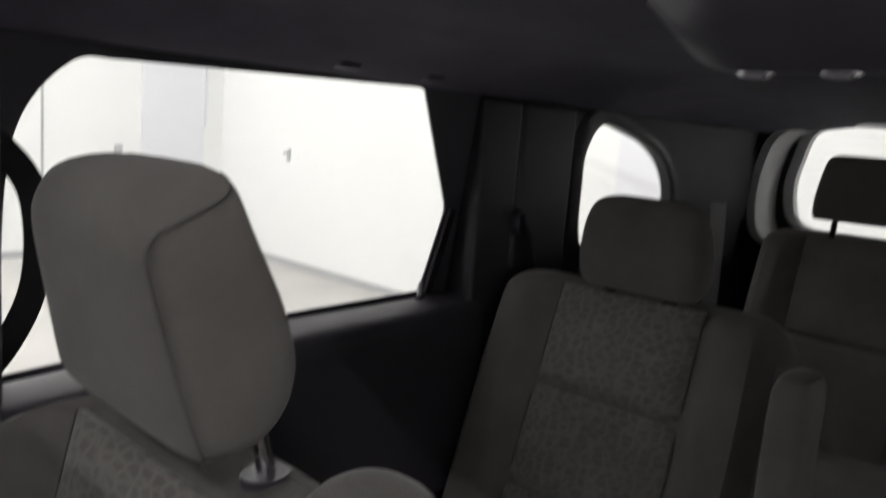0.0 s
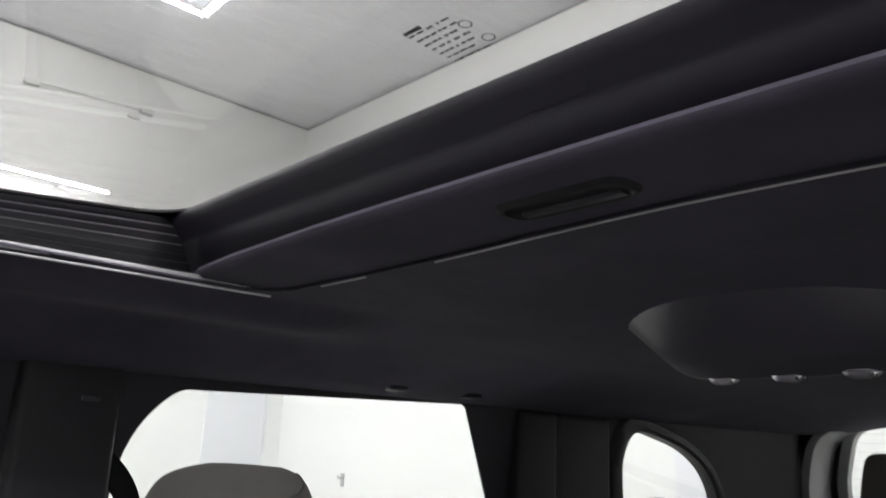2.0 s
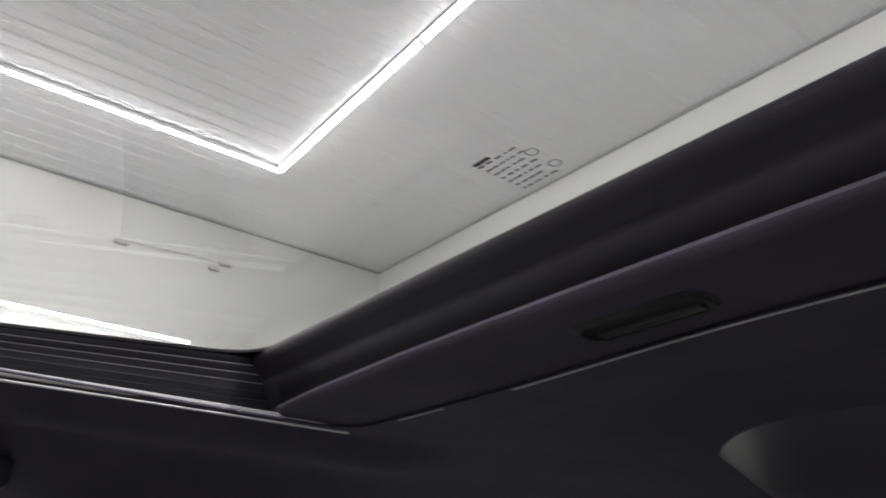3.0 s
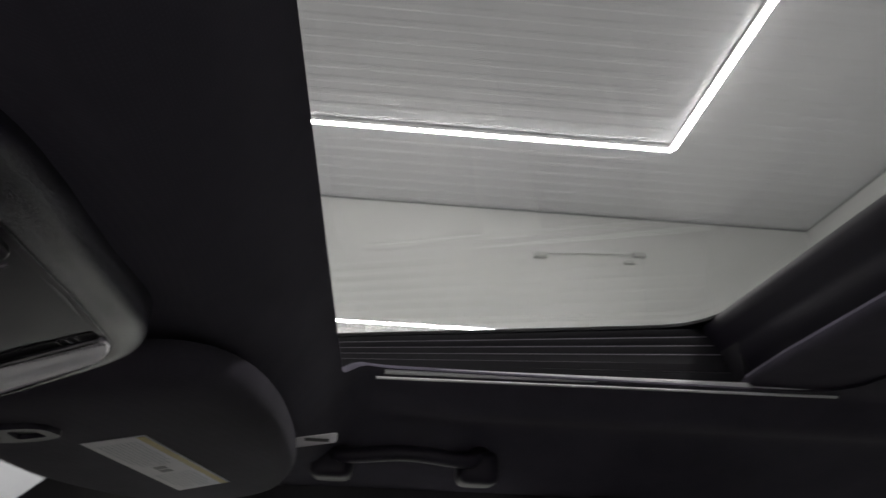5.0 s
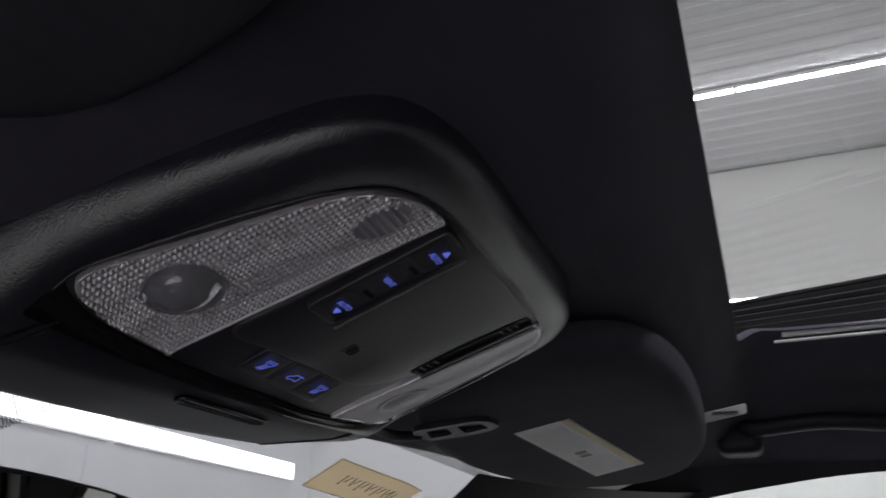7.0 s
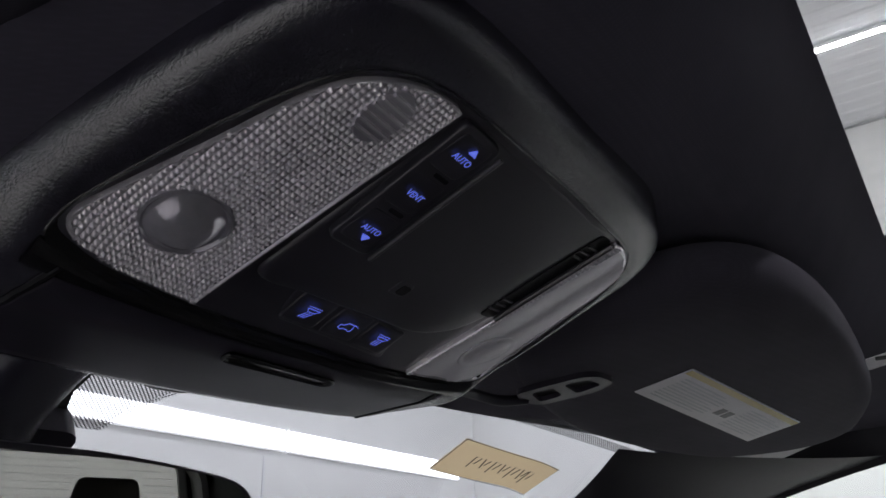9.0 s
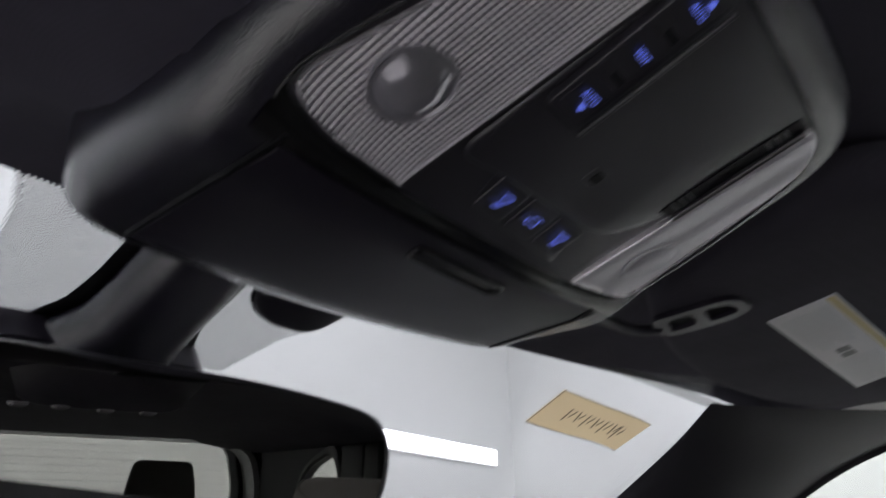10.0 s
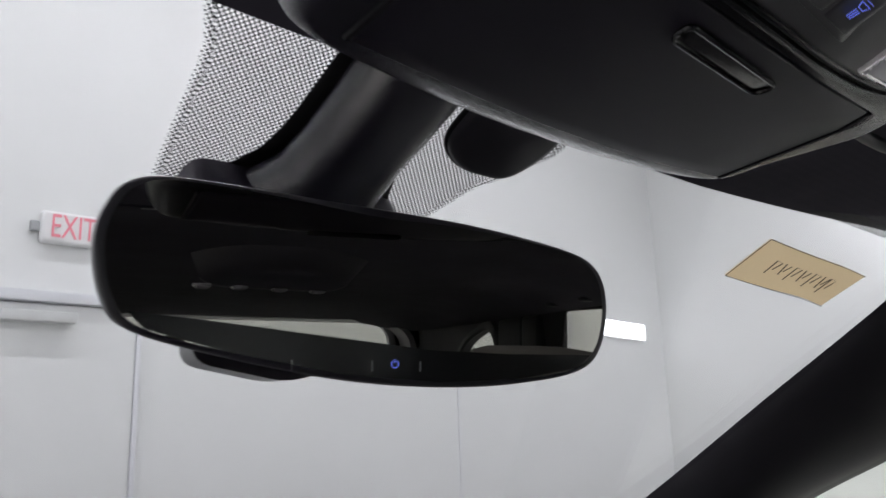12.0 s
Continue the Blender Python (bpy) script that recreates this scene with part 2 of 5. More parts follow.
def part(name, bm, mat, parent=None, label="", smooth=True):
    me = bpy.data.meshes.new(name)
    bm.normal_update()
    bm.to_mesh(me)
    bm.free()
    me.materials.append(mat)
    if smooth:
        me.shade_smooth()
        me.set_sharp_from_angle(angle=radians(38))
    ob = new(name, me)
    ob.parent = parent
    if label:
        ob["label"] = label
    return ob


def thing(name, label, category, group="", kind="", at=(0, 0, 0)):
    ob = new(name)
    ob.location = at
    return tagged(ob, label, category, group, kind)


def closed_curve(points, n=8):
    """A smooth closed outline through a few control points."""
    out, k = [], len(points)
    for i in range(k):
        p = [Vector(points[(i + j) % k]) for j in (-1, 0, 1, 2)]
        for s in range(n):
            t = s / n
            out.append(0.5 * (2 * p[1] + (p[2] - p[0]) * t + (2 * p[0] - 5 * p[1] + 4 * p[2] - p[3]) * t * t + (3 * p[1] - p[0] - 3 * p[2] + p[3]) * t ** 3))
    return out


def open_curve(points, n=8):
    pts = [Vector(p) for p in points]
    pts = [pts[0] * 2 - pts[1]] + pts + [pts[-1] * 2 - pts[-2]]
    out = []
    for i in range(1, len(pts) - 2):
        p = pts[i - 1:i + 3]
        for s in range(n):
            t = s / n
            out.append(0.5 * (2 * p[1] + (p[2] - p[0]) * t + (2 * p[0] - 5 * p[1] + 4 * p[2] - p[3]) * t * t + (3 * p[1] - p[0] - 3 * p[2] + p[3]) * t ** 3))
    return out + [pts[-2]]


def rounded(points, radius, n=5):
    """A polygon with its corners rounded."""
    out, k = [], len(points)
    for i in range(k):
        a, b, c = Vector(points[i - 1]), Vector(points[i]), Vector(points[(i + 1) % k])
        r = min(radius, (a - b).length * 0.45, (c - b).length * 0.45)
        p, q = b + (a - b).normalized() * r, b + (c - b).normalized() * r
        for s in range(n + 1):
            t = s / n
            out.append((1 - t) ** 2 * p + 2 * t * (1 - t) * b + t * t * q)
    return out


def loft(rings, caps=True, closed=True):
    """A skin over rings of equally many points."""
    bm = bmesh.new()
    rows = [[bm.verts.new(p) for p in ring] for ring in rings]
    for a, b in zip(rows, rows[1:]):
        k = len(a)
        for i in range(k if closed else k - 1):
            j = (i + 1) % k
            bm.faces.new((a[i], a[j], b[j], b[i]))
    if caps and closed:
        for row in (rows[0], rows[-1]):
            c = bm.verts.new(sum((v.co for v in row), Vector()) / len(row))
            for i in range(len(row)):
                bm.faces.new((row[i], row[(i + 1) % len(row)], c))
    bmesh.ops.recalc_face_normals(bm, faces=bm.faces)
    return bm


def plate(outline, place, depth, edge=0.0, steps=3):
    """A slab with a rounded rim. place(u, v, h) gives the point at height h; outline holds (u, v); the face is at h = 0."""
    pts = [Vector(p).to_2d() for p in outline]
    mid = sum(pts, Vector((0, 0))) / len(pts)
    rings = [[place(*p, -depth) for p in pts]]
    if edge:
        for s in range(steps + 1):
            a = s / steps * math.pi / 2
            inset = edge * (1 - math.cos(a))
            rings.append([place(*(p - (p - mid).normalized() * inset), -edge + edge * math.sin(a)) for p in pts])
    else:
        rings.append([place(*p, 0) for p in pts])
    if len(pts) > 8:
        for k in (0.8, 0.6, 0.4, 0.2):
            rings.append([place(*(mid + (p - (p - mid).normalized() * edge - mid) * k), 0) for p in pts])
    return loft(rings)


def box(lo, hi, bevel=0.0, segments=2):
    bm = bmesh.new()
    bmesh.ops.create_cube(bm, size=1.0)
    for v in bm.verts:
        v.co = Vector([lo[k] + (v.co[k] + 0.5) * (hi[k] - lo[k]) for k in range(3)])
    if bevel:
        bmesh.ops.bevel(bm, geom=bm.edges[:], offset=bevel, segments=segments, affect="EDGES", profile=0.6)
    return bm


def sweep(path, profile, up=(0, 0, 1), closed=False, caps=True):
    """A profile (across, up) carried along a path."""
    path = [Vector(p) for p in path]
    rings, up = [], Vector(up)
    for i, p in enumerate(path):
        d = (path[min(i + 1, len(path) - 1)] - path[max(i - 1, 0)]).normalized()
        s = d.cross(up).normalized()
        w = s.cross(d)
        rings.append([p + s * a + w * b for a, b in profile])
    return loft(rings, caps)


def circle(r, n=12, squash=1.0):
    return [(r * math.cos(2 * math.pi * i / n), r * squash * math.sin(2 * math.pi * i / n)) for i in range(n)]


def grid_sheet(f, nu, nv, thickness=None):
    """A sheet f(u, v), u and v from 0 to 1, with a back face at the offset thickness."""
    bm = bmesh.new()
    def lay(shift):
        return [[bm.verts.new(Vector(f(i / nu, j / nv)) + shift) for j in range(nv + 1)] for i in range(nu + 1)]
    a = lay(Vector())
    sheets = [a]
    if thickness:
        sheets.append(lay(Vector(thickness)))
    for g in sheets:
        for i in range(nu):
            for j in range(nv):
                bm.faces.new((g[i][j], g[i + 1][j], g[i + 1][j + 1], g[i][j + 1]))
    if thickness:
        b = sheets[1]
        rim = [(i, 0) for i in range(nu)] + [(nu, j) for j in range(nv)] + [(i, nv) for i in range(nu, 0, -1)] + [(0, j) for j in range(nv, 0, -1)]
        for p, q in zip(rim, rim[1:] + rim[:1]):
            bm.faces.new((a[p[0]][p[1]], a[q[0]][q[1]], b[q[0]][q[1]], b[p[0]][p[1]]))
    bmesh.ops.recalc_face_normals(bm, faces=bm.faces)
    return bm


def holed_sheet(outer, holes, place, depth):
    """A flat outline with holes, filled, set into space by place(u, v, h), depth thick."""
    bm = bmesh.new()
    edges = []
    for loop in (outer, *holes):
        vs = [bm.verts.new((p[0], p[1], 0)) for p in loop]
        edges += [bm.edges.new((a, b)) for a, b in zip(vs, vs[1:] + vs[:1])]
    bmesh.ops.triangle_fill(bm, use_beauty=True, use_dissolve=False, edges=edges)
    faces = bm.faces[:]
    low = {v: v for v in bm.verts}
    top = {v: bm.verts.new((v.co.x, v.co.y, 1)) for v in bm.verts[:]}
    for f in faces:
        bm.faces.new([top[v] for v in reversed(f.verts)])
    for e in edges:
        a, b = e.verts
        bm.faces.new((a, b, top[b], top[a]))
    for v in bm.verts:
        v.co = Vector(place(v.co.x, v.co.y, depth * v.co.z))
    bmesh.ops.recalc_face_normals(bm, faces=bm.faces)
    return bm


def words(text, size, place, name, mat, parent, align="CENTER"):
    """Lettering with the built-in font, turned into a mesh and laid by place(u, v, h)."""
    cu = bpy.data.curves.new(name, "FONT")
    cu.body, cu.size, cu.align_x, cu.align_y, cu.extrude = text, size, align, "CENTER", size * 0.01
    cu.resolution_u = 3
    tmp = new(name + "_outline", cu)
    me = bpy.data.meshes.new_from_object(tmp.evaluated_get(bpy.context.evaluated_depsgraph_get()))
    bpy.data.objects.remove(tmp)
    for v in me.vertices:
        v.co = Vector(place(v.co.x, v.co.y, v.co.z))
    me.materials.clear()
    me.materials.append(mat)
    ob = new(name, me)
    ob.parent = parent
    return ob

# ---- the workshop round the car ----
RIGHT, LEFT, BACK, FRONT, TOP = 7.63, -5.2, -4.7, 5.05, 5.37


def wall(name, lo, hi, mat, label):
    return tagged(part(name, box(lo, hi), mat, smooth=False), label, "wall", kind="structure")


wall("wall_east", (RIGHT, BACK - 0.2, 0), (RIGHT + 0.2, FRONT + 0.2, TOP), WALL, "plain white painted workshop wall with panel joints")
wall("wall_west", (LEFT - 0.2, BACK - 0.2, 0), (LEFT, FRONT + 0.2, TOP), WALL, "plain white painted workshop wall beside the car")
wall("wall_south", (LEFT, BACK - 0.2, 0), (RIGHT, BACK, TOP), WALL, "plain white painted workshop wall behind the car")
wall("wall_north", (LEFT, FRONT, 0), (RIGHT, FRONT + 0.2, TOP), WALL, "plain white painted workshop wall ahead of the car")
tagged(part("floor", box((LEFT - 0.2, BACK - 0.2, -0.2), (RIGHT + 0.2, FRONT + 0.2, 0)), CONCRETE, smooth=False), "smooth grey sealed concrete workshop floor", "floor", kind="structure")


def ribbed_ceiling():
    """White steel sheets with trapezoid ribs that run along the car."""
    profile, x, pitch = [], LEFT - 0.2, 0.2
    while x < RIGHT + 0.2:
        profile += [(x, TOP + 0.0065), (x + 0.095, TOP + 0.0065), (x + 0.12, TOP), (x + 0.175, TOP)]
        x += pitch
    profile += [(x, TOP + 0.012), (x, TOP + 0.15), (LEFT - 0.2, TOP + 0.15)]
    bm = bmesh.new()
    a = [bm.verts.new((p[0], BACK - 0.2, p[1])) for p in profile]
    b = [bm.verts.new((p[0], FRONT + 0.2, p[1])) for p in profile]
    k = len(a)
    for i in range(k):
        bm.faces.new((a[i], a[(i + 1) % k], b[(i + 1) % k], b[i]))
    bm.faces.new(a)
    bm.faces.new(b)
    bmesh.ops.recalc_face_normals(bm, faces=bm.faces)
    return bm


tagged(part("ceiling", ribbed_ceiling(), CEILING, smooth=False), "white ribbed steel sheet ceiling of the workshop", "ceiling", kind="structure")
for name, lo, hi in (("trim_east", (RIGHT - 0.012, BACK, TOP - 0.018), (RIGHT, FRONT, TOP - 0.003)), ("trim_south", (LEFT, BACK, TOP - 0.018), (RIGHT - 0.012, BACK + 0.012, TOP - 0.003))):
    tagged(part(name, box(lo, hi, 0.002), TRIM, smooth=False), "thin grey joint where wall meets ceiling", "trim", kind="structure")
for name, lo, hi in (("baseboard_east", (RIGHT - 0.012, BACK + 0.012, 0), (RIGHT, FRONT, 0.07)), ("baseboard_south", (LEFT, BACK, 0), (RIGHT, BACK + 0.012, 0.07))):
    tagged(part(name, box(lo, hi, 0.003), TRIM, smooth=False), "low grey skirting along the workshop floor", "baseboard", kind="structure")
# joints and panels on the walls
for name, lo, hi, mat in (
    ("trim_joint_1", (RIGHT - 0.006, -2.78, 0), (RIGHT, -2.755, 3.2), TRIM),
    ("trim_panel_1", (RIGHT - 0.02, -4.46, 0), (RIGHT, -3.74, 3.3), WALL_COOL),
    ("trim_joint_2", (RIGHT - 0.03, -4.49, 1.35), (RIGHT, -4.465, 3.3), WALL_COOL),
    ("trim_panel_2", (2.17, BACK, 0), (2.55, BACK + 0.03, 3.0), WALL_COOL),
    ("trim_joint_3", (4.35, FRONT - 0.006, 0), (4.37, FRONT, 2.3), WALL_COOL),
):
    tagged(part(name, box(lo, hi, 0.002), mat, smooth=False), "narrow upright wall panel joint", "wall trim", kind="structure")


def tube_lamp(arm=False):
    """A tube of eight feet with end caps on a slim batten; it runs along y from the origin."""
    lamp = thing("tube_light", "lit white linear tube light on a slim batten", "light", "workshop tube lights")
    part("batten", box((-0.028, 0.0, -0.006), (0.028, 2.455, 0.04), 0.004), SIGN, lamp)
    arc = [(0.043 * math.cos(a), 0.027 + 0.043 * math.sin(a)) for a in [math.pi * (1.25 + 0.5 * k / 14) for k in range(15)]]
    part("tube", sweep([(0, 0.012, 0.0), (0, 2.443, 0.0)], arc, (0, 0, 1)), TUBE, lamp, "glowing white tube")
    for y in (0.001, 2.443):
        part("end_cap", sweep([(0, y, -0.004), (0, y + 0.011, -0.004)], circle(0.032, 14), (0, 0, 1)), SIGN, lamp)
    for y in (0.4, 2.0):
        part("bracket", box((0, y - 0.01, 0.02), (0.33, y + 0.01, 0.04), 0.003) if arm else box((-0.01, y - 0.01, 0.028), (0.01, y + 0.01, 0.065), 0.003), SIGN, lamp)
    return lamp


lamp = tube_lamp()
lamp.matrix_basis = pose(5.967, -2.44, TOP - 0.06)
STEP = 2.46
copy_thing(lamp, pose(5.967, -2.44 + STEP, TOP - 0.06))
for k in range(4):
    copy_thing(lamp, pose(5.94 - STEP * k, -2.44 + 0.027 * STEP * k, TOP - 0.06, 0, 0, 88.45))
# unseen west column, assumed to match the east one
for k in range(3):
    copy_thing(lamp, pose(-3.87, -2.44 + STEP * k, TOP - 0.06))
# unseen row, added to light the wall ahead
for k in range(4):
    copy_thing(lamp, pose(4.9 - STEP * k, 3.5, TOP - 0.06, 0, 0, 90))
wall_lamp = tube_lamp(True)
wall_lamp.matrix_basis = pose(RIGHT - 0.33, -2.29, 3.82)
copy_thing(wall_lamp, pose(RIGHT - 0.33, -2.29 + 2.46, 3.82))


def light_panel(x0, x1, z0, z1):
    """A long flat light on the wall ahead."""
    p = thing("wall_light_panel", "long glowing white light panel on the wall", "light", "wall light panels")
    for name, grow, y, mat in (("frame", 0.02, FRONT - 0.02, SIGN), ("diffuser", 0.0, FRONT - 0.032, PANEL_LIGHT)):
        a, b = Vector((x0, 0, z0)), Vector((x1, 0, z1))
        h = 0.08 + grow
        part(name, loft([[Vector((v.x, yy, v.z + dz)) for v, dz in ((a, -h), (b, -h), (b, h), (a, h))] for yy in (y, FRONT - 0.001)]), mat, p, smooth=False)


light_panel(2.0, 4.55, 2.51, 2.445)
light_panel(4.62, 7.24, 2.443, 2.372)


def conduit():
    """A thin pipe high on the wall with a bracket at each end and a drop."""
    c = thing("wall_conduit", "thin grey conduit with brackets high on the white wall", "pipe")
    x = RIGHT - 0.03
    part("pipe", sweep([(x, -1.48, 4.84), (x, -2.60, 4.90)], circle(0.008, 8)), CONDUIT, c)
    part("drop", sweep([(x, -2.68, 4.88), (x, -2.70, 3.97)], circle(0.005, 8), (1, 0, 0)), WALL_COOL, c)
    for y, z in ((-1.48, 4.82), (-2.62, 4.90)):
        part("bracket", box((RIGHT - 0.07, y - 0.09, z - 0.03), (RIGHT, y + 0.05, z + 0.02), 0.008), CONDUIT, c)
    part("clip", box((RIGHT - 0.05, -2.58, 4.78), (RIGHT, -2.46, 4.82), 0.008), CONDUIT, c)


conduit()
for y, z, turn in ((6.3, 1.12, 0),):
    h = thing("wall_hook", "small dark metal hook on the white wall", "hook")
    part("plate", box((6.33, BACK, 1.08), (6.38, BACK + 0.015, 1.21), 0.004), TRIM, h)
    part("peg", sweep([(6.355, BACK + 0.012, 1.17), (6.355, BACK + 0.06, 1.16), (6.355, BACK + 0.07, 1.19)], circle(0.008, 8), (1, 0, 0)), TRIM, h)
h = thing("wall_socket", "small grey socket box on the white wall", "socket")
part("box_body", box((RIGHT - 0.05, -3.53, 1.0), (RIGHT, -3.46, 1.12), 0.006), TRIM, h)

# door and sign on the wall ahead
door = tagged(part("door_1", box((-0.3, FRONT - 0.03, 0), (1.62, FRONT, 2.19), 0.004), WALL, smooth=False), "pale grey workshop door under a grey header", "door", kind="structure")
part("door_frame", box((1.622, FRONT - 0.045, 0), (1.65, FRONT, 2.2), 0.004), WALL_COOL, door)
part("header", box((-0.3, FRONT - 0.08, 2.2), (1.45, FRONT, 2.26), 0.006), WALL_COOL, door)
part("closer", box((0.85, FRONT - 0.12, 2.08), (1.25, FRONT - 0.03, 2.14), 0.01), CONDUIT, door)
sign = thing("exit_sign", "white exit sign with red letters above the door", "sign")
part("case", box((1.03, FRONT - 0.06, 2.545), (1.385, FRONT, 2.735), 0.025, 3), SIGN, sign)
part("mount", box((0.98, FRONT - 0.04, 2.61), (1.03, FRONT, 2.67), 0.008), TRIM, sign)
words("EXIT", 0.20, lambda u, v, h: (1.205 + u * 0.62, FRONT - 0.062 - h, 2.64 + v), "letters", RED, sign)

# ---- the car's cabin: sides, glass, floor ----


def side_x(z):
    return 0.70 + 0.13 * (1.594 - max(z, 1.15))


def side_place(sign):
    return lambda y, z, h: (sign * (side_x(z) + h), y, z)


FRONT_WINDOW = rounded([(-0.03, 1.20), (-0.025, 1.592), (0.14, 1.588), (0.29, 1.566), (0.42, 1.53), (0.535, 1.462), (0.72, 1.357), (0.97, 1.20)], 0.05)
REAR_WINDOW = [p.to_2d() for p in open_curve([(-0.19, 1.222, 0), (-0.187, 1.426, 0), (-0.202, 1.519, 0), (-0.25, 1.578, 0), (-0.30, 1.585, 0)], 6)] + [Vector(p) for p in ((-0.785, 1.599), (-0.795, 1.594), (-0.893, 1.40), (-0.862, 1.253), (-0.582, 1.247))]
QUARTER = [p.to_2d() for p in closed_curve([(-1.30, 1.46, 0), (-1.298, 1.53, 0), (-1.34, 1.574, 0), (-1.453, 1.562, 0), (-1.575, 1.533, 0), (-1.673, 1.483, 0), (-1.733, 1.41, 0), (-1.74, 1.31, 0), (-1.55, 1.27, 0), (-1.36, 1.30, 0)], 6)]
SIDE = [Vector(p) for p in ((-2.42, 0.4), (1.3, 0.4), (1.3, 1.14), (1.05, 1.215), (0.73, 1.395), (0.54, 1.505), (0.42, 1.565), (0.30, 1.605), (-0.3, 1.635), (-2.42, 1.66))]

# the unseen driver's side is left open to let in light from the left
DOORWAY = rounded([(-0.03, 0.5), (-0.025, 1.592), (0.14, 1.588), (0.29, 1.566), (0.42, 1.53), (0.535, 1.462), (0.72, 1.357), (0.97, 1.20), (0.99, 0.5)], 0.05)
for sign, tail in ((1, "east"), (-1, "west")):
    tagged(part("wall_side_" + tail, holed_sheet(SIDE, (FRONT_WINDOW if sign > 0 else DOORWAY, REAR_WINDOW, QUARTER), side_place(sign), 0.004), SIDETRIM), "black moulded trim and pillars along the cabin side", "cabin side", kind="structure")
    for k, (outline, label) in enumerate(((FRONT_WINDOW, "clear front door window"), (REAR_WINDOW, "clear rear door window"), (QUARTER, "clear rear quarter window"))):
        if sign < 0 and k == 0:
            continue
        mid = sum((Vector(p) for p in outline), Vector((0, 0))) / len(outline)
        wide = [mid + (Vector(p) - mid) * 1.03 for p in outline]
        g = part("window_%s_%d" % (tail, k + 1), plate(wide, lambda u, v, h, s=sign: (s * (side_x(v) + 0.008 - h), u, v), 0.004), GLASS, smooth=False)
        tagged(g, label, "window", kind="structure").visible_shadow = False


def windscreen(x, y):
    return 1.577 - 0.55 * (y + 0.35 * x * x - 0.617)


def screen_point(u, v, h=0.0):
    """u across (x), v forward along the glass measured at the centre line; h inwards."""
    y = v - 0.35 * u * u
    return Vector((u, y, windscreen(u, y))) + Vector((0, -0.48, -0.88)) * h


g = part("windscreen", grid_sheet(lambda u, v: screen_point((u - 0.5) * 1.46, 0.54 + v * 0.82), 30, 12, (0, 0.003, 0.005)), SCREEN_GLASS)
tagged(g, "raked clear windscreen of the car", "windscreen", kind="structure").visible_shadow = False

# pillars beside the windscreen
GLASS_EDGE = [(0.535, 0.50, 1.582), (0.574, 0.564, 1.546), (0.608, 0.70, 1.466), (0.643, 0.873, 1.36), (0.67, 1.15, 1.19)]
DOOR_EDGE = [(0.703, 0.29, 1.572), (0.712, 0.44, 1.523), (0.722, 0.60, 1.418), (0.731, 0.74, 1.345), (0.752, 1.0, 1.19)]
for sign, tail in ((1, "east"), (-1, "west")):
    a, b = open_curve(GLASS_EDGE, 6), open_curve(DOOR_EDGE, 6)

    def trim(u, v):
        i = u * (len(a) - 1)
        k = min(int(i), len(a) - 2)
        p = a[k].lerp(a[k + 1], i - k).lerp(b[k].lerp(b[k + 1], i - k), v)
        p = p + Vector((-0.55, -0.35, -0.25)) * 0.032 * math.sin(math.pi * v) ** 0.7
        return (sign * p.x, p.y, p.z)
    tagged(part("trim_pillar_" + tail, grid_sheet(trim, 24, 14, (sign * 0.012, -0.004, 0.0)), DARKTRIM), "black soft-touch windscreen pillar trim", "pillar trim", kind="structure")

# closing panels of the body
tagged(part("wall_tail_low", box((-0.74, -2.42, 0.4), (0.74, -2.37, 1.30)), DARKTRIM, smooth=False), "black lower tailgate trim", "tailgate", kind="structure")
tagged(part("wall_cowl", box((-0.76, 1.26, 0.4), (0.76, 1.30, 1.22)), DARKTRIM, smooth=False), "black panel below the windscreen", "cowl", kind="structure")
# unseen block, added to keep light off the front headliner
tagged(part("wall_dash", box((-0.74, 0.82, 0.4), (0.74, 1.26, 1.06), 0.05, 3), DARKTRIM), "plain black dashboard block, added out of view to hold back light", "dashboard", kind="structure")
tagged(part("floor_cabin", box((-0.76, -2.42, 0.0), (0.76, 1.30, 0.4)), DARKTRIM, smooth=False), "dark carpeted cabin floor", "cabin floor", kind="structure")


def roof_skin(u, v):
    x, y = (u - 0.5) * 1.5, -2.45 + v * 2.95
    return (x, y, 1.83 - 0.2 * (abs(x) / 0.75) ** 4 - 0.10 * max(0, (y - 0.1) / 0.4) ** 2 - 0.03 * max(0, (-y - 1.2) / 1.2) ** 2)


def roof_frame():
    """The steel roof round the glass."""
    bm = grid_sheet(roof_skin, 30, 59, (0, 0, -0.008))
    doomed = [f for f in bm.faces if abs(f.calc_center_median().x) < 0.6 and -0.62 < f.calc_center_median().y < 0.41]
    bmesh.ops.delete(bm, geom=doomed, context="FACES")
    return bm


tagged(part("roof", roof_frame(), PAINT), "pale painted steel roof round the glass panel", "roof", kind="structure")

# tailgate glass in its surround
TAIL = rounded([(-0.612, 1.325), (0.612, 1.325), (0.64, 1.45), (0.60, 1.625), (0.50, 1.64), (-0.50, 1.64), (-0.60, 1.625), (-0.64, 1.45)], 0.07)
tagged(part("wall_tail", holed_sheet([Vector(p) for p in ((-0.78, 1.30), (0.78, 1.30), (0.78, 1.72), (-0.78, 1.72))], (TAIL,), lambda u, v, h: (u, -2.37 - h, v), 0.03), DARKTRIM), "black tailgate frame round the rear window", "tailgate", kind="structure")
g = part("window_tail", box((-0.67, -2.415, 1.31), (0.67, -2.411, 1.66)), GLASS, smooth=False)
tagged(g, "clear heated rear window with fine horizontal lines", "window", kind="structure").visible_shadow = False
for k in range(11):
    part("heater_line", box((-0.62, -2.4105, 1.345 + 0.027 * k), (0.62, -2.4095, 1.3462 + 0.027 * k)), TRIM, g, smooth=False)
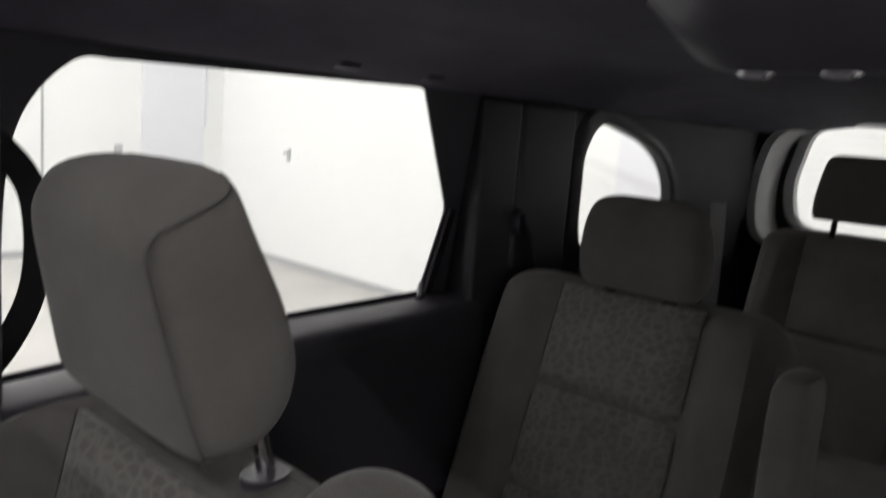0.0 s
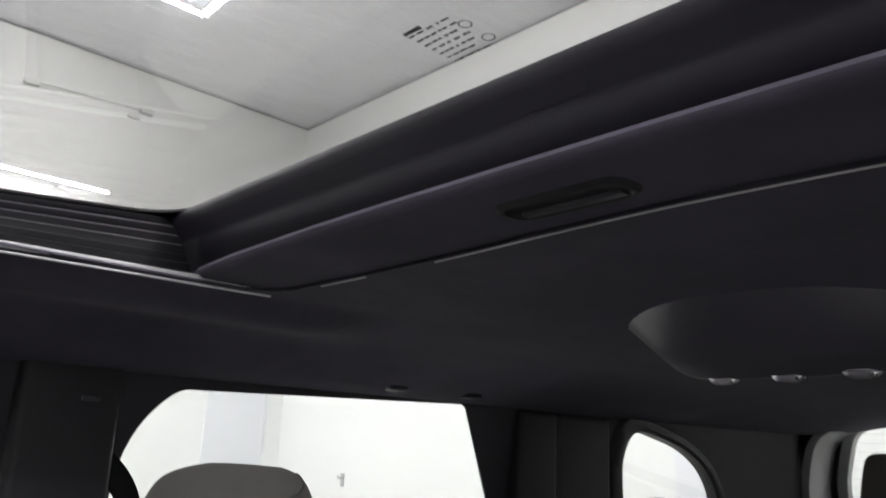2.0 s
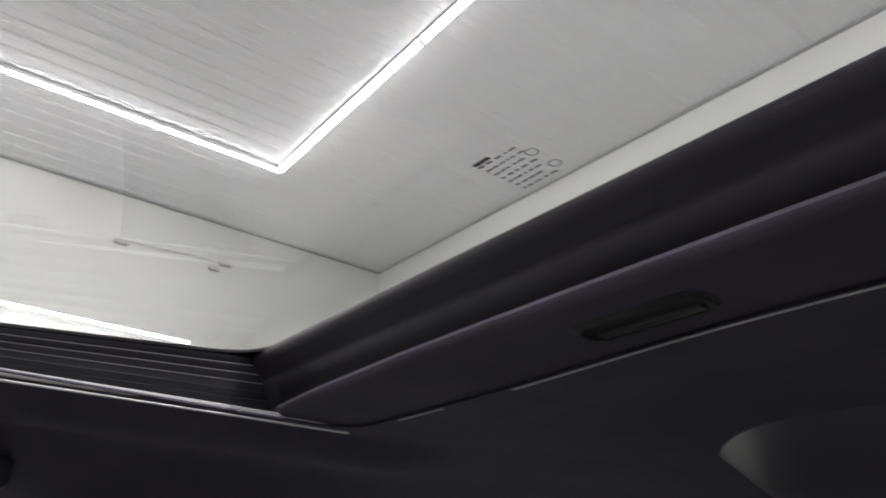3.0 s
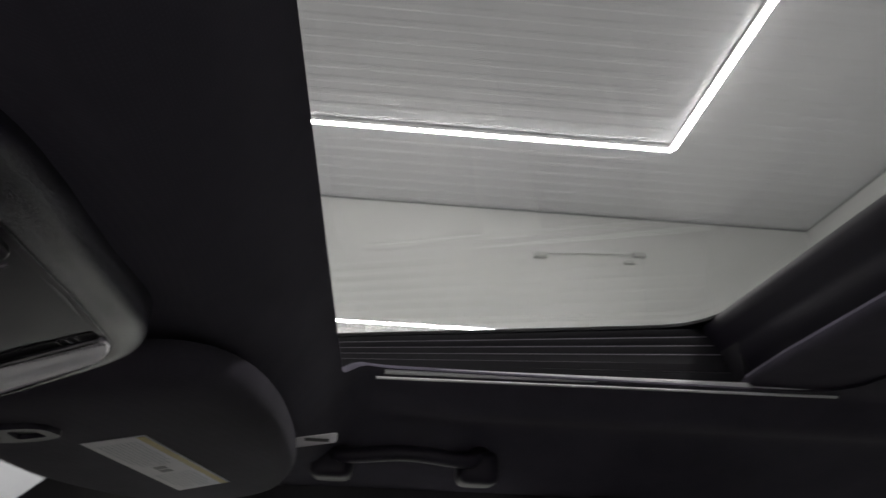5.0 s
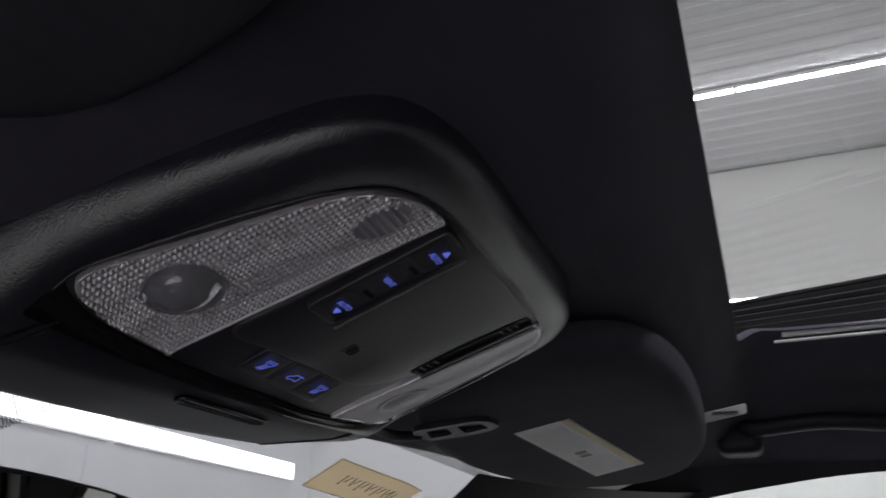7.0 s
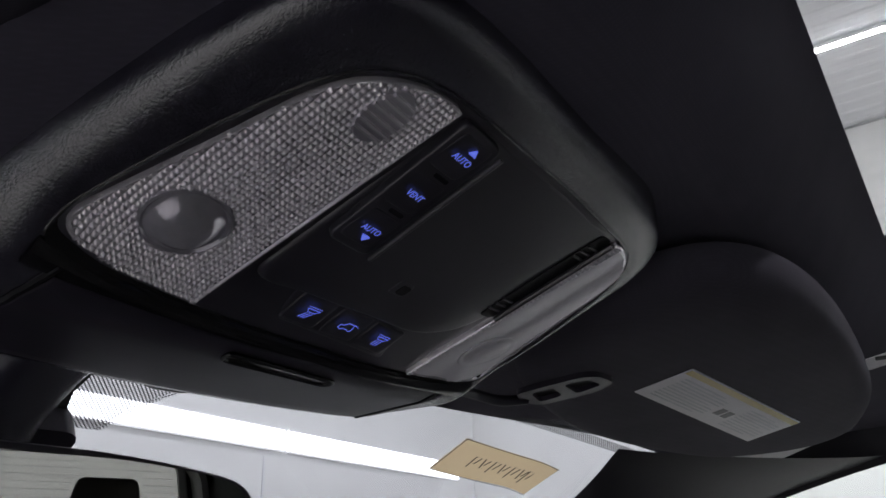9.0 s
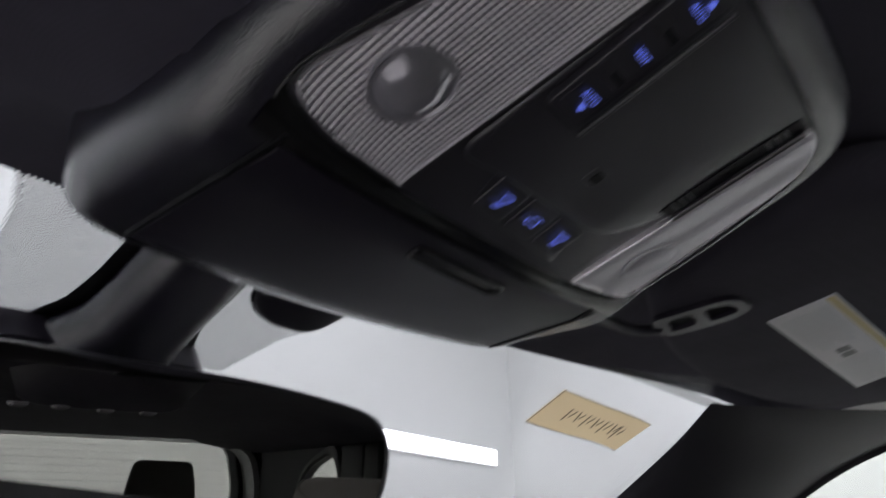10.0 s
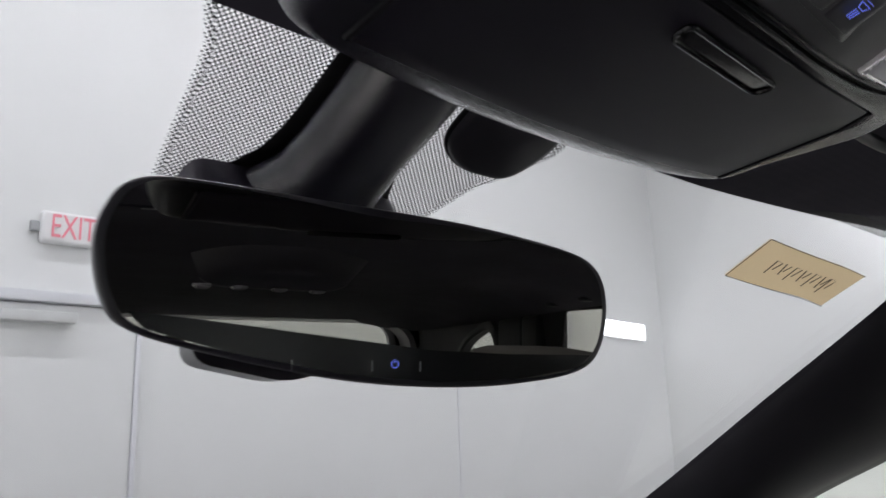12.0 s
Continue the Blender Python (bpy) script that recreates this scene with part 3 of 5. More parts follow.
bm = loft([[Vector((p[0] * k, -2.37 + dy, 1.48 + (p[1] - 1.48) * k)) for p in TAIL] for k, dy in ((0.985, -0.03), (0.985, 0.006), (1.0, 0.010), (1.025, 0.010), (1.035, 0.002))], caps=False)
tagged(part("trim_tail_rim", bm, GREYTRIM), "pale grey inner rim round the rear window", "window trim", kind="structure")
SEAL = rounded([(-0.70, 1.27), (0.70, 1.27), (0.72, 1.45), (0.68, 1.61), (0.55, 1.648), (-0.55, 1.648), (-0.68, 1.61), (-0.72, 1.45)], 0.09, 8)
ring = [Vector((p[0], -2.24, p[1])) for p in SEAL]
bm = loft([[Vector((p.x * k, p.y + dy, 1.46 + (p.z - 1.46) * k)) for p in ring] for k, dy in ((1.0, 0.0), (0.965, 0.0), (0.95, -0.03), (0.945, -0.13))], caps=False)
tagged(part("trim_tail_seal", bm, GREYTRIM), "pale grey seal round the tailgate opening", "seal", kind="structure")
bm = loft([[Vector((p.x * k, p.y + dy, 1.46 + (p.z - 1.46) * k)) for p in ring] for k, dy in ((1.0, 0.002), (1.2, 0.002), (1.2, 0.02), (1.01, 0.02))], caps=False)
tagged(part("trim_tail_pillar", bm, RUBBER), "black trim between seal and rear quarter", "pillar trim", kind="structure")

# window furniture on the visible side
d = thing("window_divider", "slim black upright divider bar at the rear door glass", "window divider")
part("bar", sweep([(0.722, -0.905, 1.40), (0.738, -0.872, 1.25)], rounded([(-0.008, -0.006), (0.008, -0.006), (0.008, 0.006), (-0.008, 0.006)], 0.003, 2), (1, 0, 0)), RUBBER, d)


pin = thing("door_lock_pin", "small pale door lock pin in the rear door sill", "lock pin")
part("pin", loft([[Vector((0.728 + r * c, -0.845 + r * q, z)) for c, q in circle(1.0, 12)] for r, z in ((0.0042, 1.240), (0.0042, 1.268), (0.0036, 1.273), (0.0015, 1.275))]), GREYCLIP, pin)
part("collar", loft([[Vector((0.728 + r * c, -0.845 + r * q, z)) for c, q in circle(1.0, 16)] for r, z in ((0.009, 1.238), (0.009, 1.246), (0.007, 1.249), (0.004, 1.249))]), RUBBER, pin)


def ring_trim(outline, grow, inward, name, label):
    """A raised moulding round an opening."""
    mid = sum((Vector(p) for p in outline), Vector((0, 0))) / len(outline)
    rings = []
    for k, h in ((1.0, 0.02), (1.0, -inward * 0.6), (1 + grow * 0.3, -inward), (1 + grow, -inward * 0.8), (1 + grow * 1.3, 0.002)):
        rings.append([Vector((side_x(v) + h, u, v)) for u, v in (mid + (Vector(p) - mid) * k for p in outline)])
    tagged(part(name, loft(rings, caps=False), DARKTRIM), label, "window trim", kind="structure")


ring_trim(QUARTER, 0.20, 0.012, "trim_quarter", "black moulded surround of the quarter window")
# door pad below the rear door glass
tagged(part("trim_door_pad", sweep([(0.70, -0.17, 1.166), (0.70, -0.55, 1.190), (0.70, -0.95, 1.196)], rounded([(-0.05, -0.3), (0.03, -0.3), (0.035, 0.015), (0.022, 0.040), (-0.01, 0.050), (-0.048, 0.051)], 0.02, 5)), DARKTRIM), "black padded door top below the glass", "door trim", kind="structure")
# upright mouldings of the middle pillars
for y0, y1, z0, z1 in ((-0.055, -0.175, 1.18, 1.64), (-0.93, -1.04, 1.15, 1.60), (-1.04, -1.22, 1.10, 1.60)):
    tagged(part("trim_pillar_moulding", box((side_x(1.6) - 0.014, y1, z0), (side_x(1.2) + 0.02, y0, z1), 0.012, 3), DARKTRIM), "black moulded pillar trim", "pillar trim", kind="structure")

# ---- headliner and sunroof ----
OPEN_X, OPEN_F, OPEN_R = 0.435, 0.231, -0.226


def smoothstep(a, b, x):
    t = min(1.0, max(0.0, (x - a) / (b - a)))
    return t * t * (3 - 2 * t)


def liner_z(x, y):
    mid = 1.678 - 0.066 * smoothstep(0.21, 0.275, y) - (0.008 + 0.009 * smoothstep(0.12, 0.22, x)) * smoothstep(0.40, 0.555, y) - 0.022 * smoothstep(-0.30, -0.60, y) * 1.0 - 0.012 * smoothstep(-1.4, -2.2, y)
    edge = 1.600 - 0.022 * smoothstep(0.25, 0.55, y)
    a = abs(x)
    # the cloth sinks towards the overhead console
    sink = 1.6005 + 0.9 * min(a, 0.13) ** 2 - 0.325 * min(y - 0.301, 0.115) + 0.05 * max(0.0, y - 0.42)
    near = smoothstep(0.26, 0.30, y) * (1 - smoothstep(0.44, 0.53, y)) * (1 - (smoothstep(0.12, 0.26, a) if x > 0 else smoothstep(0.135, 0.165, a)))
    mid += (min(mid, sink) - mid) * near
    t = 0.25 * smoothstep(0.44, 0.58, a) + 0.75 * smoothstep(0.535, 0.70, a)
    dip = -0.018 * smoothstep(0.445, 0.49, a) * (1 - smoothstep(0.49, 0.58, a)) * (1 - smoothstep(0.1, 0.25, y)) * smoothstep(-0.45, -0.3, y)
    return mid + (edge - mid) * t + dip


def rear_edge(x):
    """The opening's rear edge bows forward a little in the middle."""
    return OPEN_R + 0.014 * (1 - smoothstep(0.0, 0.30, abs(x + 0.06)))


def headliner():
    hole = rounded([(OPEN_X, OPEN_R), (OPEN_X, OPEN_F), (-OPEN_X, OPEN_F), (-OPEN_X, OPEN_R)], 0.05, 8)
    # even out the spacing along the straight sides
    loop = []
    for p, q in zip(hole, hole[1:] + hole[:1]):
        n = max(1, int((q - p).length / 0.02))
        loop += [p.lerp(q, s / n) for s in range(n)]
    for p in loop:
        if p.y < OPEN_R + 0.001:
            p.y = rear_edge(p.x)

    def outer(p):
        d = p - Vector((0, 0))
        best = 1e9
        x1, y0 = 0.715, -2.36
        if abs(d.x) > 1e-6:
            best = min(best, x1 / abs(d.x))
        if d.y < 0:
            best = min(best, y0 / d.y)
        else:
            lo, hi = 0.0, min(best, 0.7 / d.y if d.y > 1e-6 else best)
            for _ in range(40):
                s = (lo + hi) / 2
                if s * d.y > 0.562 - 0.17 * (s * d.x) ** 2:
                    hi = s
                else:
                    lo = s
            best = hi
        return d * best
    rings = []
    for off, up in ((-0.030, 0.006), (-0.016, 0.004), (-0.004, 0.0015)):
        rings.append([Vector((p.x * (1 - off), p.y * (1 - off), liner_z(p.x, p.y) + up)) for p in loop])
    steps = 26
    outs = [outer(p) for p in loop]
    for s in range(steps + 1):
        t = (s / steps) ** 1.6
        ring = []
        for p, o in zip(loop, outs):
            q = p.lerp(o, t)
            ring.append(Vector((q.x, q.y, liner_z(q.x, q.y))))
        rings.append(ring)
    return loft(rings, caps=False)


tagged(part("headliner", headliner(), LINER), "dark charcoal cloth headliner with a large opening", "headliner", kind="structure")

roof = thing("sunroof", "glass sunroof with its dark cloth shade slid back", "sunroof")


def glass_z(y):
    """The glass follows the roof's fall towards the front."""
    return 1.7485 - 0.09 * y


PANE = rounded([(0.60, -0.60), (0.60, 0.42), (-0.60, 0.42), (-0.60, -0.60)], 0.05)
part("glass_panel", plate(PANE, lambda u, v, h: (u, v, glass_z(v) + 0.003 - h), 0.004), ROOF_GLASS, roof, "slightly green tinted glass", smooth=False).visible_shadow = False
CLEAR = rounded([(0.502, -0.134), (0.502, 0.39), (-0.502, 0.39), (-0.502, -0.134)], 0.06, 8)
part("black_border", holed_sheet(PANE, (CLEAR,), lambda u, v, h: (u, v, glass_z(v) - h), 0.003), BLACKFRIT, roof, "black ceramic border")
for sign in (1, -1):
    # ribbed channel wall between rail and glass
    def channel_ring(y):
        foot, head = 1.686 - 0.026 * y, glass_z(y) - 0.0035
        ring = []
        for k in range(6):
            t0, t1 = k / 6, (k + 1) / 6
            x0, x1 = 0.455 + 0.047 * t0 ** 0.8, 0.455 + 0.047 * t1 ** 0.8
            z0, z1 = foot + (head - foot) * t0, foot + (head - foot) * t1
            ring += [(x0, z0), (x0 + 0.001, z0 + (z1 - z0) * 0.72), (x0 + 0.0075, z0 + (z1 - z0) * 0.86)]
        ring += [(0.502, head), (0.58, head), (0.58, foot - 0.004)]
        return [Vector((sign * q[0], y, q[1])) for q in ring]
    guide = part("channel", loft([channel_ring(y) for y in (0.40, 0.2, 0.0, -0.15)]), RUBBER, roof, "black ribbed guide channel")
    # paler rods carry the ribs' highlight lines in their colour
    for k in range(1, 6):
        lip = []
        for y in (0.40, 0.2, 0.0, -0.10, -0.145):
            foot, head = 1.686 - 0.026 * y, glass_z(y) - 0.0035
            lip.append((sign * (0.4555 + 0.047 * (k / 6) ** 0.8), y, foot + (head - foot) * (k - 0.12) / 6))
        part("rib", sweep(lip, circle(0.0011, 8)), RIB_SHINE, guide)
    # two rails that fall towards the front; the inner one is dull
    for x0, x1, z0, z1, y1, mat, label in ((0.4335, 0.4375, 1.6742, 1.6762, 0.203, ALUMINIUM, "thin aluminium rail"), (0.4390, 0.4470, 1.6812, 1.6862, 0.196, ALUMINIUM, "bright aluminium rail")):
        rail = [[Vector((sign * x, y, z - 0.0062 * (y + 0.222) / 0.434)) for x, z in rounded([(x0, z0), (x1, z0), (x1, z1), (x0, z1)], 0.0008, 3)] for y in (-0.222, -0.1, 0.05, y1)]
        part("guide_rail", loft(rail), mat, roof, label)
    part("guide_block", box((min(sign * 0.44, sign * 0.50), -0.160, 1.688), (max(sign * 0.44, sign * 0.49), -0.136, 1.735), 0.004), RUBBER, roof, "black plastic guide block")
# frame across the back of the glass
beam = [(-0.131, 1.7595), (-0.128, 1.755), (-0.127, 1.750), (-0.130, 1.742), (-0.135, 1.728), (-0.137, 1.722), (-0.136, 1.716), (-0.142, 1.704), (-0.146, 1.698), (-0.17, 1.697), (-0.18, 1.7595)]
part("cross_frame", loft([[Vector((x, y, z)) for y, z in beam] for x in (-0.56, -0.46, 0.46, 0.56)]), FRAMING, roof, "purple-black frame across the glass")
part("label_patch", plate(rounded([(-0.052, 1.7285), (0.002, 1.7285), (0.002, 1.7415), (-0.052, 1.7415)], 0.002, 3), lambda u, v, h: Vector((u, -0.1347 + 0.357 * (v - 1.728) + h, v)), 0.001), FRAMING, roof, "small dark label on the frame")
# sliding shade with a pull handle
part("sunshade", loft([[Vector((x, -0.128 - 0.02 * max(0, abs(x) / 0.47) ** 3 + dy, z)) for x in (-0.47, -0.35, -0.2, -0.1, 0, 0.1, 0.2, 0.35, 0.47)] for dy, z in ((-0.45, 1.694), (0.0, 1.694), (0.006, 1.6925), (0.008, 1.689), (0.006, 1.685), (0, 1.682), (-0.45, 1.682))], closed=False, caps=False), SHADE, roof, "dark cloth sliding shade")


def shade_place(u, v, h):
    return (u, v, 1.6815 - h)


PULL = rounded([(-0.058, -0.190), (0.046, -0.190), (0.046, -0.153), (-0.058, -0.153)], 0.016, 6)
pull = part("pull_handle", loft([[Vector(shade_place(*(Vector((-0.006, -0.1715)) + Vector(((p[0] + 0.006) * kx, (p[1] + 0.1715) * ky))), h)) for p in PULL] for kx, ky, h in ((1.0, 1.0, -0.002), (0.99, 0.98, 0.0015), (0.95, 0.88, 0.0036), (0.90, 0.76, 0.0034), (0.87, 0.64, 0.001), (0.84, 0.5, 0.0004))]), DARKTRIM, roof, "moulded black finger pull")
part("ledge", sweep([(-0.046, -0.179, 1.6805), (0.034, -0.179, 1.6805)], rounded([(-0.004, -0.002), (0.004, -0.002), (0.004, 0.0025), (-0.004, 0.0025)], 0.0015, 3)), SMOOTH, pull)
for x0, x1 in ((-0.185, 0.174), (0.272, 0.345)):
    part("edge_clip", sweep([(x, rear_edge(x) - 0.0005, 1.6764) for x in [x0 + (x1 - x0) * k / 12 for k in range(13)]], circle(0.0008, 8)), GREYTRIM, roof, "thin grey edging strip")
# maker's print on the glass, too fine to read
marks = part("glass_print", box((0.002, -0.0505, glass_z(-0.07) - 0.0006), (0.016, -0.0475, glass_z(-0.07) - 0.0003)), DARK_PRINT, roof, "fine black print", smooth=False)
rng = random.Random(5)
for k in range(7):
    y = -0.053 - 0.0062 * k
    x = 0.016
    while x > -0.016 + 0.004 * (k % 3):
        w = rng.uniform(0.002, 0.006)
        part("print_bar", box((x - w, y - 0.0007, glass_z(-0.07) - 0.0006), (x, y + 0.0007, glass_z(-0.07) - 0.0003)), DARK_PRINT, marks, smooth=False)
        x -= w + rng.uniform(0.001, 0.003)
for x, y in ((-0.019, -0.064), (-0.019, -0.083)):
    part("print_ring", loft([[Vector((x + r * c, y + r * s, glass_z(-0.07) - 0.0005)) for c, s in circle(1.0, 20)] for r in (0.0042, 0.0034)], caps=False), DARK_PRINT, marks, smooth=False)

# hooded unit behind the sunroof
unit = thing("rear_roof_console", "dark hooded roof console with small lamp lenses", "roof console")


def hood(u, v):
    """The hood: its front line lies on the headliner, its lower edge hangs behind it."""
    s = 2 * u - 1
    a = abs(s)
    x0, y0 = 0.018 + (0.165 if s > 0 else 0.152) * s, -0.437 - 0.085 * a ** 2.6
    x1, y1, z1 = 0.013 + (0.136 if s > 0 else 0.130) * s, -0.549 - 0.012 * s, 1.606 + 0.014 * a ** 7
    top = Vector((x0, y0, liner_z(x0, y0) + 0.003))
    low = Vector((x1, y1, z1))
    if v <= 0.7:
        t = v / 0.7
        return top.lerp(low, t) + Vector((0, 0.010, -0.012)) * math.sin(math.pi * t) * (1 - a ** 4)
    t = (v - 0.7) / 0.3
    return low + Vector((0, -0.075 * t, (liner_z(x1, y1 - 0.075) + 0.003 - z1) * t ** 3 - 0.002 * math.sin(math.pi * min(1.0, 3 * t))))


part("cover", grid_sheet(hood, 48, 40, (0, 0, 0.008)), DOME, unit, "smooth dark hood")
for x, y in ((0.092, -0.566), (0.022, -0.558), (-0.049, -0.546), (-0.112, -0.540)):
    bowl = [[Vector((x + 0.0165 * k * c, y + 0.009 * k * q, 1.6065 - h)) for c, q in circle(1.0, 24)] for k, h in ((1.0, -0.002), (1.0, 0.0005), (0.93, 0.0032), (0.75, 0.0055), (0.45, 0.007), (0.1, 0.0075))]
    eye = part("lamp_lens", loft(bowl), BULB, unit, "smoky curved lens")
    part("lens_rim", sweep([(x + 0.017 * c, y + 0.0095 * q, 1.6058) for c, q in circle(1.0, 24) + [(1.0, 0.0)]], circle(0.0006, 6)), CHROME, eye, "thin bright rim")
    # bead added to put a glint on the lens, towards -x
    part("lamp_glint", loft([[Vector((x - 0.010 + 0.0042 * k * c, y + 0.004 + 0.0035 * k * q, 1.6045 - h)) for c, q in circle(1.0, 14)] for k, h in ((1.0, 0.0), (0.9, 0.0022), (0.5, 0.0036), (0.1, 0.004))]), CHROME, eye, "tiny chrome bead added for the lens's glint")

# grab handles under the roof edge


def grab_handle(y0, y1, x, z, name_label):
    g = thing("grab_handle", name_label, "grab handle", "roof grab handles")
    arch = open_curve([(x + 0.03, y0, z + 0.012), (x, y0 - 0.012, z - 0.004), (x - 0.004, y0 - 0.03, z - 0.005), (x - 0.006, (y0 + y1) / 2, z - 0.001), (x - 0.004, y1 + 0.03, z - 0.005), (x, y1 + 0.012, z - 0.004), (x + 0.03, y1, z + 0.012)], 6)
    part("bar", sweep(arch, circle(0.0095, 12, 0.85), (0.3, 0, 1)), LID, g)
    for y in (y0 - 0.006, y1 + 0.006):
        part("mount", box((x - 0.004, y - 0.022, z - 0.028), (x + 0.05, y + 0.022, z + 0.006), 0.0125, 4), LID, g)


grab_handle(0.25, 0.084, 0.585, 1.626, "black folding grab handle under the roof edge")
grab_handle(-0.58, -0.76, 0.64, 1.634, "black folding grab handle over the rear door")

tag = thing("airbag_tag", "small pale fabric tag sewn to the headliner edge", "tag")
part("cloth", plate(rounded([(-0.0175, -0.0038), (0.0175, -0.0038), (0.0175, 0.0038), (-0.0175, 0.0038)], 0.002, 2), lambda u, v, h: Vector((0.417, 0.249, 1.6095)) + Vector((-0.008 * u / 0.035, -u, 0.005 * u / 0.035)) + Vector((-0.25, 0.0, 1)) * v + Vector((-0.8, 0, -0.4)) * h, 0.002, 0.0006), WHITE_LABEL, tag)
part("print_bar", box((0.4115, 0.238, 1.6085), (0.4155, 0.258, 1.6105)), DARK_PRINT, tag, smooth=False)

# ---- overhead console ----


def console_z(x, y):
    slope = 1.590 - 0.325 * (y - 0.301)
    flat = 1.5535 + 0.05 * max(0.0, y - 0.42)
    t = smoothstep(0.385, 0.425, y)
    bow = 0.9 if x < 0 else 0.4
    return slope + (flat - slope) * t + bow * x * x * (1 - 0.75 * t) - 0.002 * smoothstep(0.0, 0.04, x) * (1 - t)


def on_console(x, y, h=0.0):
    """A point h below the console's face."""
    lean = 0.309 * (1 - smoothstep(0.385, 0.425, y))
    return Vector((x, y - lean * h, console_z(x, y) - 0.96 * h))


console = thing("overhead_console", "black overhead console with map lamps and lit switches", "overhead console")
# the rolled bezel: inner edge (x, y), outer edge (x, y), and how far it rises between them
BEZEL = (
    (0, 0.2985, 0, 0.2885, 0.0095), (0.045, 0.300, 0.050, 0.2895, 0.009), (0.066, 0.3045, 0.078, 0.2975, 0.009),
    (0.080, 0.3165, 0.0915, 0.312, 0.009), (0.090, 0.340, 0.0985, 0.338, 0.009), (0.0975, 0.366, 0.1055, 0.366, 0.009),
    (0.102, 0.392, 0.110, 0.395, 0.009), (0.107, 0.420, 0.115, 0.424, 0.009), (0.115, 0.455, 0.122, 0.460, 0.009),
    (0.119, 0.480, 0.127, 0.491, 0.008), (0.069, 0.486, 0.072, 0.506, 0.0105), (0.0, 0.487, 0.0, 0.508, 0.0115),
    (-0.050, 0.485, -0.052, 0.504, 0.0115), (-0.086, 0.484, -0.0945, 0.4965, 0.012), (-0.096, 0.472, -0.1085, 0.480, 0.0165),
    (-0.099, 0.440, -0.114, 0.450, 0.0175), (-0.1015, 0.410, -0.1155, 0.415, 0.0175), (-0.1015, 0.388, -0.114, 0.388, 0.016),
    (-0.0965, 0.362, -0.1105, 0.360, 0.0125), (-0.0905, 0.338, -0.1065, 0.333, 0.010), (-0.0835, 0.318, -0.1005, 0.310, 0.009),
    (-0.072, 0.3055, -0.087, 0.296, 0.009), (-0.050, 0.2995, -0.057, 0.289, 0.009),
)
INNER = closed_curve([(r[0], r[1], 0) for r in BEZEL], 6)
OUTER = closed_curve([(r[2], r[3], r[4]) for r in BEZEL], 6)
MID = Vector((0, 0.39, 0))


def bezel_ring(a, beyond=0.0):
    """One line along the bezel: a from 0 at the inner edge to a quarter turn at the outer."""
    ring = []
    for p, q in zip(INNER, OUTER):
        flat = p.lerp(Vector((q.x, q.y, 0)), math.sin(a))
        ring.append(Vector((flat.x, flat.y, console_z(p.x, p.y) + q.z * (1 - math.cos(a)) + beyond)))
    return ring


rings = [bezel_ring(math.pi / 2, 0.014), bezel_ring(math.pi / 2, 0.005)] + [bezel_ring(math.pi / 2 * k / 12) for k in range(12, -1, -1)]
for k in (0.985, 0.975, 0.93, 0.89, 0.87, 0.7, 0.5, 0.3, 0.12):
    ring = [(MID + (p - MID) * k).to_2d() for p in INNER]
    deep = 0.004 if k < 0.88 else 0.0
    rings.append([on_console(p.x, p.y, -deep - ((0.005 if k < 0.98 else 0.0004) - deep) * (1 - smoothstep(0.399, 0.405, p.y))) for p in ring])
part("housing", loft(rings), PLASTIC, console, "grained black plastic housing")

# inner panel, set in the housing, with a dark joint round it
PANEL = closed_curve([(0, 0.2995, 0), (0.045, 0.301, 0), (0.065, 0.3055, 0), (0.079, 0.3175, 0), (0.089, 0.3405, 0), (0.0963, 0.366, 0), (0.0985, 0.382, 0), (0.0945, 0.393, 0), (0.08, 0.398, 0), (0.04, 0.400, 0), (0, 0.4003, 0), (-0.04, 0.400, 0), (-0.08, 0.3995, 0), (-0.096, 0.3985, 0), (-0.1005, 0.391, 0), (-0.0955, 0.362, 0), (-0.0893, 0.338, 0), (-0.082, 0.318, 0), (-0.071, 0.3065, 0), (-0.05, 0.3005, 0)], 6)
PMID = Vector((0, 0.352, 0))
rings = [[on_console(*(PMID + (p - PMID) * k).to_2d(), h) for p in PANEL] for k, h in ((1.0, -0.005), (0.998, -0.0030), (0.985, -0.0018), (0.975, -0.00155), (0.96, -0.0015), (0.9, -0.0015), (0.7, -0.0015), (0.4, -0.0015), (0.1, -0.0015))]
part("switch_panel", loft(rings), SMOOTH, console, "satin black switch panel")
part("panel_joint", loft([[on_console(*(PMID + (p - PMID) * k).to_2d(), h) for p in PANEL + PANEL[:1]] for k, h in ((1.0, -0.0012), (1.008, 0.0002), (1.016, -0.0006))], caps=False), GLOSSY, console, "gloss black joint line")


def on_panel(x, y, h=0.0):
    return on_console(x, y, h - 0.0015)


def pod_rise(y):
    """The middle of the panel swells towards its front edge."""
    return 0.0003 + 0.0012 * smoothstep(0.325, 0.376, y)


def on_pod(x, y, h=0.0):
    return on_panel(x, y, h + pod_rise(y))


POD = rounded([(-0.0485, 0.3008), (0.052, 0.3008), (0.0505, 0.340), (0.0475, 0.366), (0.030, 0.3775), (0.0, 0.3785), (-0.030, 0.3785), (-0.0475, 0.3815)], 0.011, 7)
part("centre_pod", plate(POD, on_pod, 0.0035, 0.0032, 6), SMOOTH, console, "swelling satin black middle of the panel")


